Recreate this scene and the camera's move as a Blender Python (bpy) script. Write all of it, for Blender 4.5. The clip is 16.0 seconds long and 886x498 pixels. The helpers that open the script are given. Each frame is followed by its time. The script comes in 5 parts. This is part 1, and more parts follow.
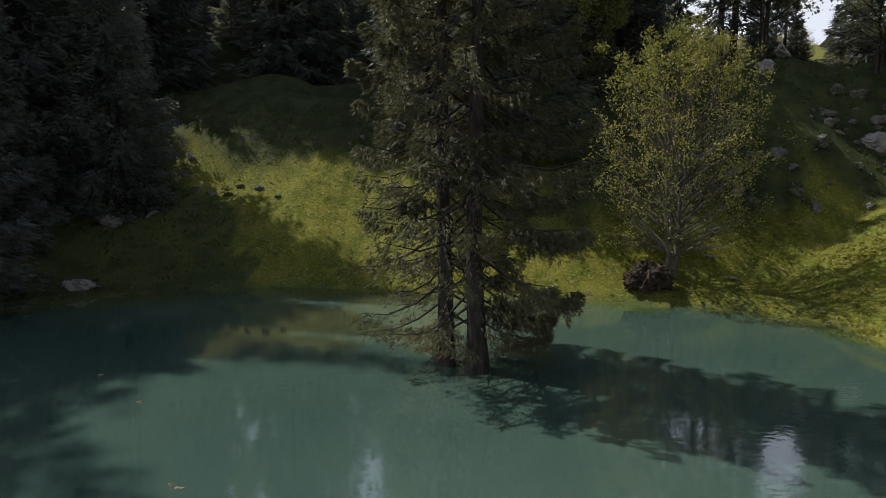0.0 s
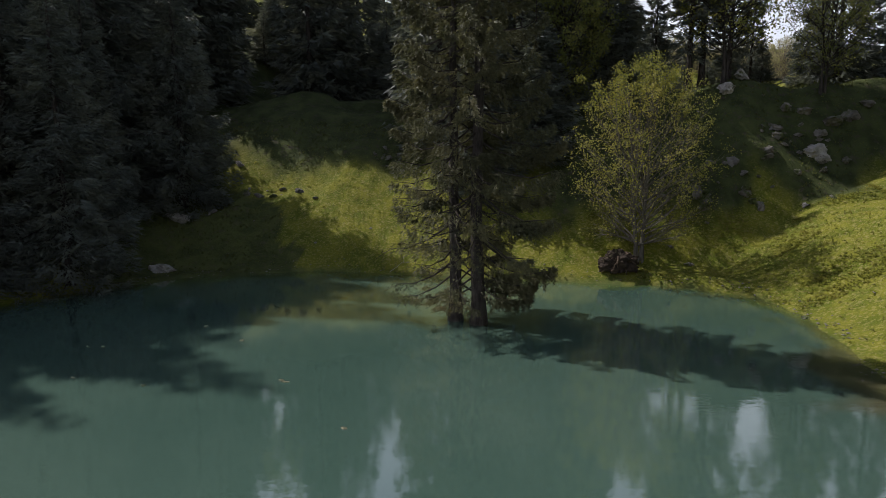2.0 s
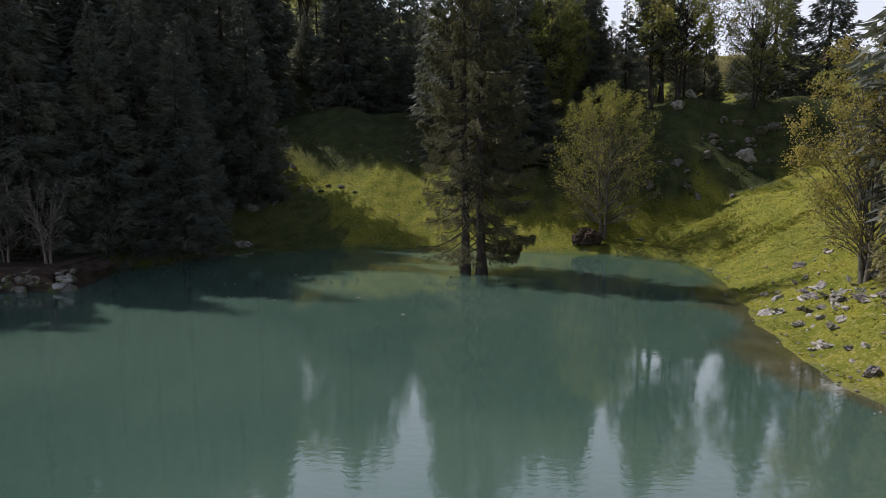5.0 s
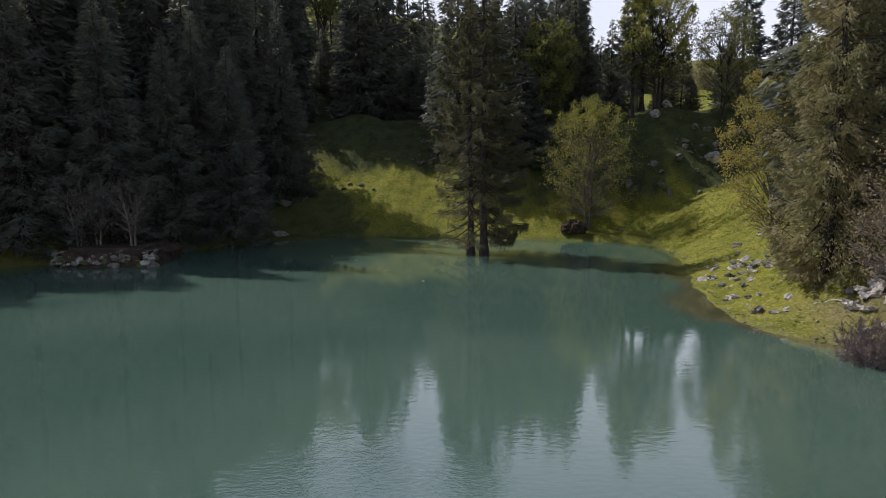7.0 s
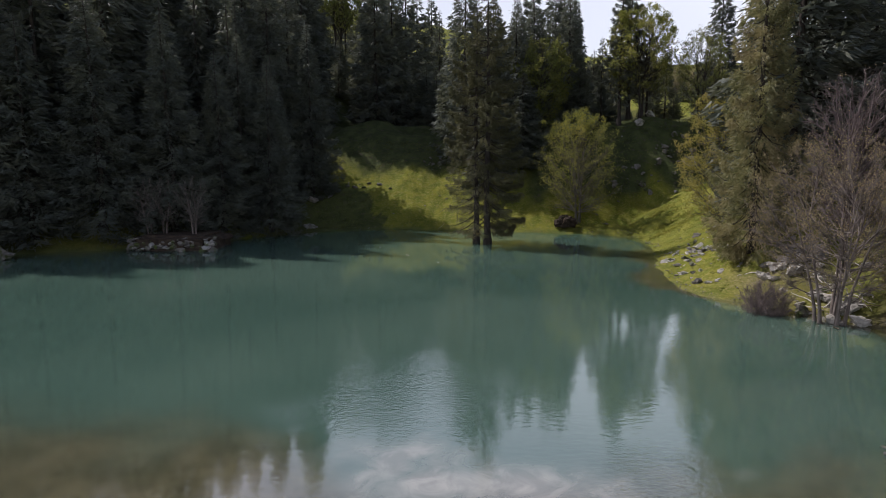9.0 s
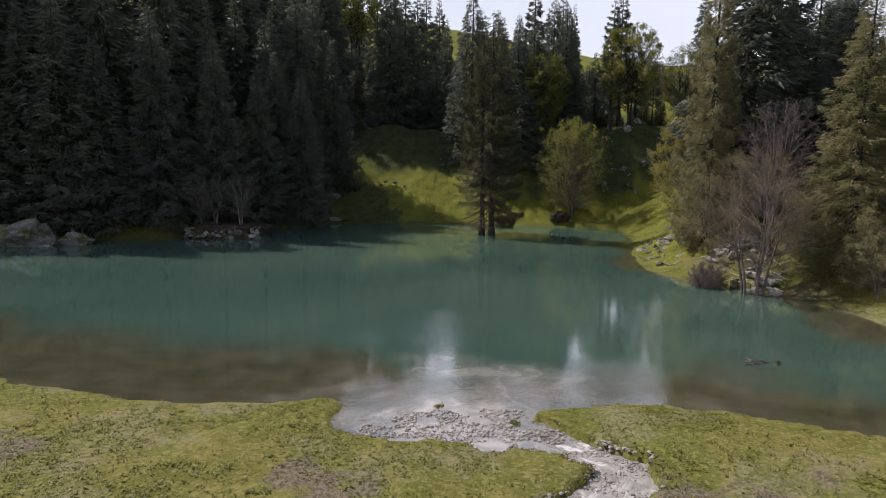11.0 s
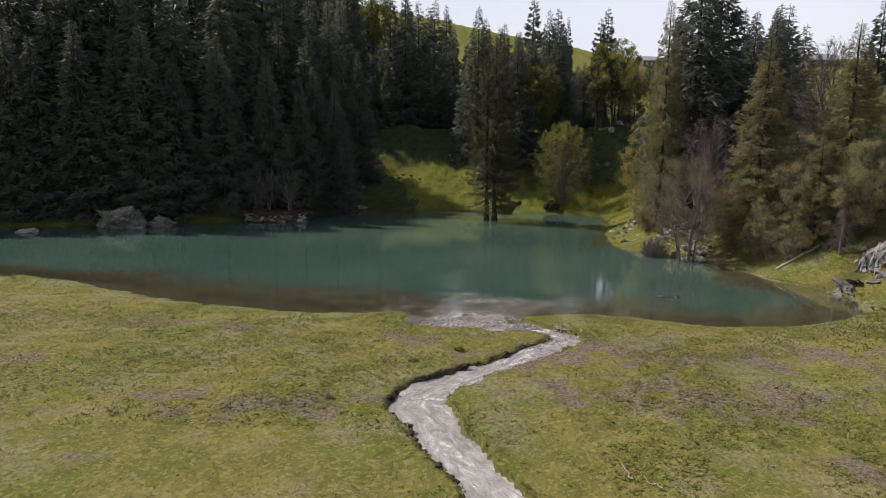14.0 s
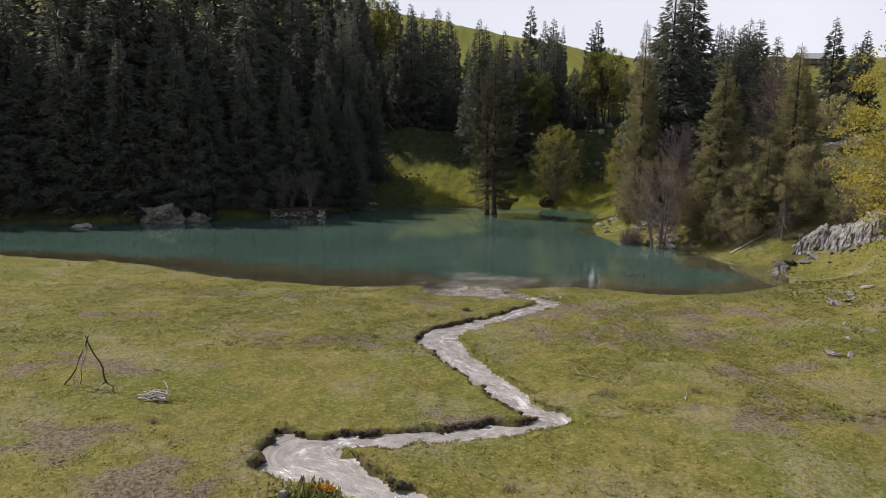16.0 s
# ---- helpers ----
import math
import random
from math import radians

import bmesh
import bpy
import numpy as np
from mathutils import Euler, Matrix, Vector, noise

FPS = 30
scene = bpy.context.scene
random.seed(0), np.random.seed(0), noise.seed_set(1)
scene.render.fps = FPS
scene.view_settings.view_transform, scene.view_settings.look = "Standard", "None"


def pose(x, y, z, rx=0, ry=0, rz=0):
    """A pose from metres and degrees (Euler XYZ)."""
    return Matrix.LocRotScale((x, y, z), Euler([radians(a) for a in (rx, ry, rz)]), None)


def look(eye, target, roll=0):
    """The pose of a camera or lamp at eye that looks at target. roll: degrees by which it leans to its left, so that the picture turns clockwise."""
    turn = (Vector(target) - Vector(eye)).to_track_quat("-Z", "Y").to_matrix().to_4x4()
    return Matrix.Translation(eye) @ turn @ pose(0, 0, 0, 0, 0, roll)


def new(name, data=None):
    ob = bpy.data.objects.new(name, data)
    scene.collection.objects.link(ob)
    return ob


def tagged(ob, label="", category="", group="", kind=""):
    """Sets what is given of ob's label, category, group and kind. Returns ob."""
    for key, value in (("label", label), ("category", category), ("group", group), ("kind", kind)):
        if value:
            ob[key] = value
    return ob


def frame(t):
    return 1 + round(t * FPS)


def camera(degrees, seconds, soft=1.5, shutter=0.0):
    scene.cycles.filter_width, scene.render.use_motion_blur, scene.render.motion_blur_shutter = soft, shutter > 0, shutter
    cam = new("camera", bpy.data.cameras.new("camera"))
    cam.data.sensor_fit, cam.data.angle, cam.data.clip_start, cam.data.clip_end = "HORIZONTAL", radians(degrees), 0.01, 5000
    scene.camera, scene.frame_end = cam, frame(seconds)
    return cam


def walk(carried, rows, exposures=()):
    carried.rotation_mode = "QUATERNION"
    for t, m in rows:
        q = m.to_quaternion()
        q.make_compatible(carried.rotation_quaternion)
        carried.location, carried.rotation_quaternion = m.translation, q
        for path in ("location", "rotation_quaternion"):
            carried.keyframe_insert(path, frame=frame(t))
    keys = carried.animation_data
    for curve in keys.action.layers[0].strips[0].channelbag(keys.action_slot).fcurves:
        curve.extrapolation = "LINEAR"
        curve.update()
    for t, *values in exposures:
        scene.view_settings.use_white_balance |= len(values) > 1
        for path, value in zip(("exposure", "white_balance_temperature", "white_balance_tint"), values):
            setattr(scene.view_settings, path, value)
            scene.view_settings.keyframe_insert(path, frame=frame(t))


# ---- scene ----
cam = camera(72.0, 16.0, 0.9)
PATH = [
    (0, (-0.145, 2.436, 6.176), (-0.069, 12.315, 4.626), 0.02),
    (0.5, (-0.157, 0.96, 6.339), (-0.128, 10.84, 4.797), -0.03),
    (1, (-0.178, -0.628, 6.451), (-0.191, 9.254, 4.918), -0.05),
    (1.5, (-0.206, -2.304, 6.522), (-0.256, 7.579, 4.999), -0.05),
    (2, (-0.241, -4.048, 6.56), (-0.323, 5.836, 5.048), -0.06),
    (2.5, (-0.281, -5.844, 6.573), (-0.39, 4.042, 5.072), -0.07),
    (3, (-0.326, -7.677, 6.568), (-0.459, 2.21, 5.078), -0.1),
    (3.5, (-0.375, -9.538, 6.553), (-0.529, 0.351, 5.073), -0.13),
    (4, (-0.429, -11.416, 6.531), (-0.6, -1.527, 5.061), -0.17),
    (6.5, (-0.77, -20.946, 6.492), (-1.005, -11.052, 5.06), -0.31),
    (7, (-0.854, -22.873, 6.519), (-1.1, -12.978, 5.092), -0.29),
    (7.5, (-0.944, -24.809, 6.563), (-1.201, -14.915, 5.138), -0.25),
    (8, (-1.04, -26.758, 6.623), (-1.308, -16.864, 5.199), -0.19),
    (8.5, (-1.142, -28.722, 6.701), (-1.421, -18.828, 5.275), -0.11),
    (9, (-1.25, -30.704, 6.797), (-1.54, -20.811, 5.366), -0.02),
    (11.5, (-1.859, -40.93, 7.503), (-2.195, -31.051, 5.995), 0.5),
    (12, (-1.986, -43.035, 7.678), (-2.328, -33.159, 6.143), 0.55),
    (12.5, (-2.111, -45.151, 7.86), (-2.458, -35.28, 6.295), 0.58),
    (13, (-2.231, -47.27, 8.044), (-2.582, -37.404, 6.448), 0.58),
    (13.5, (-2.344, -49.382, 8.228), (-2.696, -39.522, 6.6), 0.54),
    (14, (-2.444, -51.475, 8.408), (-2.798, -41.62, 6.751), 0.47),
    (14.5, (-2.529, -53.532, 8.581), (-2.885, -43.681, 6.898), 0.39),
    (15, (-2.593, -55.534, 8.744), (-2.952, -45.686, 7.042), 0.29),
    (15.5, (-2.632, -57.458, 8.892), (-2.996, -47.612, 7.183), 0.22),
    (16, (-2.639, -59.278, 9.021), (-3.014, -49.431, 7.321), 0.2),
]
walk(cam, [(t, look(eye, target, roll)) for t, eye, target, roll in PATH],
     [(0, 0.0, 6050, 15), (4, 0.05, 6050, 16), (9, 0.08, 6000, 18), (12, 0.05, 6100, 18), (16, 0.02, 6250, 18)])

# ---- light ----
SUN_AZ, SUN_EL = radians(152), radians(50)      # towards the sun, from +x over +y
SUN = Vector((math.cos(SUN_AZ) * math.cos(SUN_EL), math.sin(SUN_AZ) * math.cos(SUN_EL), math.sin(SUN_EL)))
sun = new("sun", bpy.data.lights.new("sun", "SUN"))
sun.data.energy, sun.data.angle, sun.data.color = 4.6, radians(0.6), (1.0, 0.93, 0.82)
sun.matrix_world = look(SUN * 100, (0, 0, 0))
world = bpy.data.worlds.new("sky")
scene.world = world
world.use_nodes = True
wt = world.node_tree
sky = wt.nodes.new("ShaderNodeTexSky")
sky.sky_type, sky.sun_disc = "NISHITA", False
sky.sun_elevation, sky.sun_rotation = SUN_EL, radians(90) - SUN_AZ
sky.dust_density, sky.air_density = 1.5, 1.3
# thin white haze that thickens towards the horizon
where = wt.nodes.new("ShaderNodeTexCoord")
height = wt.nodes.new("ShaderNodeSeparateXYZ")
haze = wt.nodes.new("ShaderNodeMapRange")
haze.interpolation_type = "SMOOTHSTEP"
haze.inputs[1].default_value, haze.inputs[2].default_value = 0.20, 0.72
haze.inputs[3].default_value, haze.inputs[4].default_value = 0.95, 0.10
veil = wt.nodes.new("ShaderNodeTexNoise")
veil.inputs["Scale"].default_value, veil.inputs["Detail"].default_value = 2.5, 5
ramp = wt.nodes.new("ShaderNodeMapRange")
ramp.inputs[1].default_value, ramp.inputs[2].default_value = 0.3, 0.7
ramp.inputs[3].default_value, ramp.inputs[4].default_value = 0.75, 1.0
both = wt.nodes.new("ShaderNodeMath")
both.operation = "MULTIPLY"
mixw = wt.nodes.new("ShaderNodeMix")
mixw.data_type = "RGBA"
mixw.inputs[7].default_value = (12.7, 13.0, 13.25, 1)
wt.links.new(where.outputs["Generated"], height.inputs[0])
wt.links.new(height.outputs["Z"], haze.inputs[0])
wt.links.new(veil.outputs["Fac"], ramp.inputs[0])
wt.links.new(ramp.outputs[0], both.inputs[0])
wt.links.new(haze.outputs[0], both.inputs[1])
wt.links.new(both.outputs[0], mixw.inputs[0])
wt.links.new(sky.outputs[0], mixw.inputs[6])
wt.links.new(mixw.outputs[2], wt.nodes["Background"].inputs[0])
wt.nodes["Background"].inputs[1].default_value = 0.072
scene.view_settings.exposure = 0.0


# ---- materials ----
class Nodes:
    """A small wrapper to write node materials in few lines."""

    def __init__(self, name):
        self.mat = bpy.data.materials.new(name)
        self.mat.use_nodes = True
        self.tree = self.mat.node_tree
        self.tree.nodes.clear()
        self.out = self.tree.nodes.new("ShaderNodeOutputMaterial")
        geo = self.tree.nodes.new("ShaderNodeTexCoord")
        self.pos = geo.outputs["Object"]
        self.wpos = self.tree.nodes.new("ShaderNodeNewGeometry").outputs["Position"]

    def put(self, sock, value):
        if isinstance(value, bpy.types.NodeSocket):
            self.tree.links.new(value, sock)
        elif isinstance(value, (tuple, list)) and len(value) == 3 and sock.type == "RGBA":
            sock.default_value = (*value, 1)
        else:
            sock.default_value = value

    def node(self, kind, out=0, **ins):
        n = self.tree.nodes.new(kind)
        for key, v in ins.items():
            self.put(n.inputs[key.replace("_", " ")], v)
        return n.outputs[out]

    def noise(self, scale, detail=3, rough=0.55, vec=None, out=0, distort=0.0):
        return self.node("ShaderNodeTexNoise", out, Vector=vec or self.wpos, Scale=scale, Detail=detail, Roughness=rough, Distortion=distort)

    def range(self, v, a, b, c=0.0, d=1.0):
        n = self.tree.nodes.new("ShaderNodeMapRange")
        n.interpolation_type = "SMOOTHSTEP"
        for i, x in enumerate((v, a, b, c, d)):
            self.put(n.inputs[i], x)
        return n.outputs[0]

    def mix(self, f, a, b, mode="MIX"):
        n = self.tree.nodes.new("ShaderNodeMix")
        n.data_type, n.blend_type = "RGBA", mode
        self.put(n.inputs[0], f), self.put(n.inputs[6], a), self.put(n.inputs[7], b)
        return n.outputs[2]

    def math(self, op, a, b=0.0):
        n = self.tree.nodes.new("ShaderNodeMath")
        n.operation = op
        self.put(n.inputs[0], a), self.put(n.inputs[1], b)
        return n.outputs[0]

    def stretch(self, vec, s):
        n = self.tree.nodes.new("ShaderNodeMapping")
        self.put(n.inputs[0], vec)
        n.inputs["Scale"].default_value = s
        return n.outputs[0]

    def attr(self, name):
        n = self.tree.nodes.new("ShaderNodeAttribute")
        n.attribute_name = name
        return n.outputs["Fac"]

    def random(self):
        return self.node("ShaderNodeObjectInfo", "Random")

    def island(self):
        return self.tree.nodes.new("ShaderNodeNewGeometry").outputs["Random Per Island"]

    def bump(self, height, strength=0.5, dist=0.05):
        return self.node("ShaderNodeBump", Height=height, Strength=strength, Distance=dist)

    def shader(self, color, rough=0.8, normal=None, spec=0.3, metal=0.0):
        n = self.tree.nodes.new("ShaderNodeBsdfPrincipled")
        self.put(n.inputs["Base Color"], color), self.put(n.inputs["Roughness"], rough)
        self.put(n.inputs["Specular IOR Level"], spec), self.put(n.inputs["Metallic"], metal)
        if normal:
            self.put(n.inputs["Normal"], normal)
        return n.outputs[0]

    def blend(self, f, a, b):
        n = self.tree.nodes.new("ShaderNodeMixShader")
        self.put(n.inputs[0], f), self.put(n.inputs[1], a), self.put(n.inputs[2], b)
        return n.outputs[0]

    def done(self, shader):
        self.tree.links.new(shader, self.out.inputs[0])
        return self.mat


def leaf_material(name, dark, light, tint, through_share=0.3, rough=0.6, lift=0.0):
    """Foliage: colour by leaf and by clump, some light passes through."""
    n = Nodes(name)
    c = n.mix(n.island(), dark, light)
    c = n.mix(n.range(n.noise(0.55, 3), 0.42, 0.68), c, tint)
    c = n.mix(n.math("MULTIPLY", n.random(), 0.35), c, dark)
    face = None
    if lift:
        soft = n.tree.nodes.new("ShaderNodeMix")
        soft.data_type = "VECTOR"
        n.put(soft.inputs[0], lift), n.put(soft.inputs[4], n.tree.nodes.new("ShaderNodeNewGeometry").outputs["Normal"])
        soft.inputs[5].default_value = (0, 0, 1)
        face = soft.outputs[1]
    body = n.shader(c, rough, face, spec=0.25)
    lit = n.node("ShaderNodeBsdfTranslucent", Color=n.mix(0.25, c, (0.20, 0.20, 0.03)))
    return n.done(n.blend(through_share, body, lit))


def bark_material(name, a, b, scale=9.0):
    n = Nodes(name)
    v = n.stretch(n.pos, (1, 1, 0.22))
    f = n.noise(scale, 5, 0.65, v)
    c = n.mix(n.range(f, 0.3, 0.7), a, b)
    c = n.mix(n.range(n.noise(1.3, 4), 0.55, 0.72, 0, 0.4), c, (0.085, 0.088, 0.065))
    return n.done(n.shader(c, 0.9, n.bump(f, 0.8, 0.04), 0.15))


def rock_material(name, a, b, moss_shade=(0.07, 0.085, 0.025), moss_from=0.55):
    n = Nodes(name)
    f = n.noise(2.2, 7, 0.62)
    fine = n.noise(17, 5, 0.7)
    cracks = n.node("ShaderNodeTexVoronoi", "Distance", Vector=n.wpos, Scale=2.6)
    c = n.mix(n.range(f, 0.3, 0.68), a, b)
    c = n.mix(n.range(fine, 0.56, 0.75, 0, 0.7), c, (0.09, 0.085, 0.08))
    c = n.mix(n.math("MULTIPLY", n.random(), 0.4), c, a)
    c = n.mix(n.range(n.noise(1.4, 5), moss_from, moss_from + 0.14), c, moss_shade)
    h = n.math("ADD", n.math("MULTIPLY", fine, 0.35), n.math("ADD", f, n.math("MULTIPLY", cracks, 0.6)))
    return n.done(n.shader(c, 0.85, n.bump(h, 0.9, 0.09), 0.25))


def ground_material():
    n = Nodes("meadow")
    big, mid, fine = n.noise(0.16, 4), n.noise(0.9, 5), n.noise(9.0, 5, 0.7)
    c = n.mix(n.range(mid, 0.35, 0.65), (0.127, 0.126, 0.026), (0.193, 0.170, 0.046))
    c = n.mix(n.range(big, 0.45, 0.62, 0, 0.8), c, (0.113, 0.128, 0.023))
    c = n.mix(n.range(fine, 0.5, 0.75, 0, 0.4), c, (0.085, 0.085, 0.024))
    lush = n.mix(n.range(mid, 0.35, 0.65), (0.095, 0.115, 0.012), (0.170, 0.168, 0.020))
    lush = n.mix(n.range(fine, 0.5, 0.75, 0, 0.6), lush, (0.075, 0.084, 0.022))
    dry = n.math("MULTIPLY", n.range(n.noise(0.33, 5, 0.62), 0.49, 0.62), n.range(fine, 0.38, 0.55))
    c = n.mix(n.math("MULTIPLY", dry, 0.65), c, (0.25, 0.216, 0.145))
    c = n.mix(n.attr("lush"), c, lush)
    cell = n.node("ShaderNodeTexVoronoi", "Color", Vector=n.wpos, Scale=11.0)
    grain = n.node("ShaderNodeSeparateColor", 0, Color=cell)
    tint = n.node("ShaderNodeSeparateColor", 1, Color=cell)
    c = n.mix(n.range(grain, 0.55, 0.95, 0, 0.55), c, n.mix(tint, (0.238, 0.223, 0.055), (0.281, 0.238, 0.111)))
    c = n.mix(n.range(grain, 0.35, 0.05, 0, 0.3), c, (0.085, 0.09, 0.022))
    c = n.mix(n.attr("bare"), c, n.mix(n.range(fine, 0.32, 0.68), (0.075, 0.058, 0.036), (0.235, 0.195, 0.130)))
    # cut-bank earth, coloured darker than soil to include the bank's shade
    c = n.mix(n.attr("soil"), c, n.mix(fine, (0.030, 0.023, 0.016), (0.07, 0.055, 0.04)))
    c = n.mix(n.attr("litter"), c, n.mix(mid, (0.030, 0.026, 0.016), (0.055, 0.058, 0.022)))
    # the wooded slopes' shade put into a darker turf colour, with bare debris
    moss_shade = n.mix(n.range(mid, 0.3, 0.7), (0.034, 0.044, 0.017), (0.072, 0.086, 0.030))
    moss_shade = n.mix(n.range(n.noise(2.3, 5, 0.65), 0.54, 0.66, 0, 0.8), moss_shade, n.mix(fine, (0.035, 0.028, 0.02), (0.11, 0.095, 0.075)))
    c = n.mix(n.attr("moss_shade"), c, moss_shade)
    wet = n.mix(n.range(mid, 0.35, 0.65), (0.060, 0.057, 0.038), (0.115, 0.104, 0.072))
    # bed tinted green beyond the lake, to go with the slope's painted reflection
    wet = n.mix(n.attr("lush"), wet, n.mix(n.range(mid, 0.35, 0.65), (0.066, 0.088, 0.030), (0.115, 0.125, 0.042)))
    c = n.mix(n.attr("wet"), c, wet)
    h = n.math("ADD", n.math("MULTIPLY", mid, 1.4), fine)
    return n.done(n.shader(c, 0.92, n.bump(n.math("ADD", h, n.math("MULTIPLY", grain, 0.5)), 0.7, 0.10), 0.1))


def water_material():
    n = Nodes("lake_water")
    deep = n.mix(n.range(n.noise(0.07, 3), 0.4, 0.62), (0.048, 0.089, 0.069), (0.065, 0.109, 0.084))
    silt = n.mix(n.range(n.noise(1.1, 4, 0.6, distort=1.0), 0.35, 0.7), (0.24, 0.214, 0.184), (0.47, 0.418, 0.366))
    shoal = n.mix(n.range(n.noise(0.9, 4), 0.35, 0.65), (0.094, 0.093, 0.052), (0.152, 0.141, 0.080))
    shoal = n.mix(n.range(n.noise(8.0, 5, 0.7), 0.52, 0.62, 0, 0.7), shoal, (0.032, 0.029, 0.017))
    shoal = n.mix(n.range(n.noise(13.0, 2), 0.62, 0.70, 0, 0.7), shoal, (0.22, 0.20, 0.155))
    # north shallows: the lit slope's green reflection painted into the water colour
    north = n.range(n.node("ShaderNodeSeparateXYZ", 1, Vector=n.wpos), 12.0, 24.0)
    shoal = n.mix(north, shoal, n.mix(n.range(n.noise(0.5, 3), 0.35, 0.65), (0.060, 0.118, 0.045), (0.092, 0.140, 0.045)))
    body = n.mix(n.attr("silt"), n.mix(n.range(n.attr("murk"), 0.5, 0.97), shoal, deep), silt)
    ripple = n.math("ADD", n.noise(4.6, 3, 0.5, n.stretch(n.wpos, (0.8, 1.3, 1))), n.math("MULTIPLY", n.noise(0.5, 2), 1.2))
    chop = n.attr("chop")
    ripple = n.math("ADD", ripple, n.math("MULTIPLY", n.math("MULTIPLY", n.noise(7.0, 3, 0.6, n.stretch(n.wpos, (0.8, 1.3, 1)), distort=0.6), 2.2), chop))
    bump = n.bump(ripple, n.math("ADD", n.range(n.noise(0.05, 2), 0.4, 0.65, 0.03, 0.075), n.math("MULTIPLY", chop, 0.05)), 0.05)
    murk = n.node("ShaderNodeBsdfDiffuse", Color=body)
    inner = n.blend(n.attr("murk"), n.node("ShaderNodeBsdfTransparent", Color=(0.92, 0.92, 0.84)), murk)
    gloss = n.node("ShaderNodeBsdfGlossy", Roughness=0.035, Color=(1, 1, 1), Normal=bump)
    return n.done(n.blend(n.math("ADD", n.math("MULTIPLY", n.math("POWER", n.node("ShaderNodeLayerWeight", "Facing", Blend=0.5, Normal=bump), 1.6), 0.57), 0.03), inner, gloss))


def stream_material():
    n = Nodes("stream_water")
    flow = n.tree.nodes.new("ShaderNodeAttribute")
    flow.attribute_name = "flow"
    flow = flow.outputs["Vector"]
    f = n.noise(1.0, 5, 0.62, n.stretch(flow, (1.1, 2.6, 1)), distort=1.0)
    g = n.noise(1.0, 5, 0.65, n.stretch(flow, (5, 11, 1)), distort=0.6)
    both = n.math("ADD", f, n.math("MULTIPLY", g, 0.55))
    wide = n.noise(0.35, 3, 0.5, flow)
    c = n.mix(n.range(both, 0.55, 0.95), (0.228, 0.212, 0.190), (0.395, 0.368, 0.335))
    foam = n.math("ADD", both, n.math("MULTIPLY", n.math("SUBTRACT", wide, 0.5), 0.7))
    c = n.mix(n.range(foam, 0.84, 1.02, 0, 0.85), c, (0.69, 0.67, 0.645))
    return n.done(n.shader(c, 0.14, n.bump(both, 0.5, 0.12), 0.5))


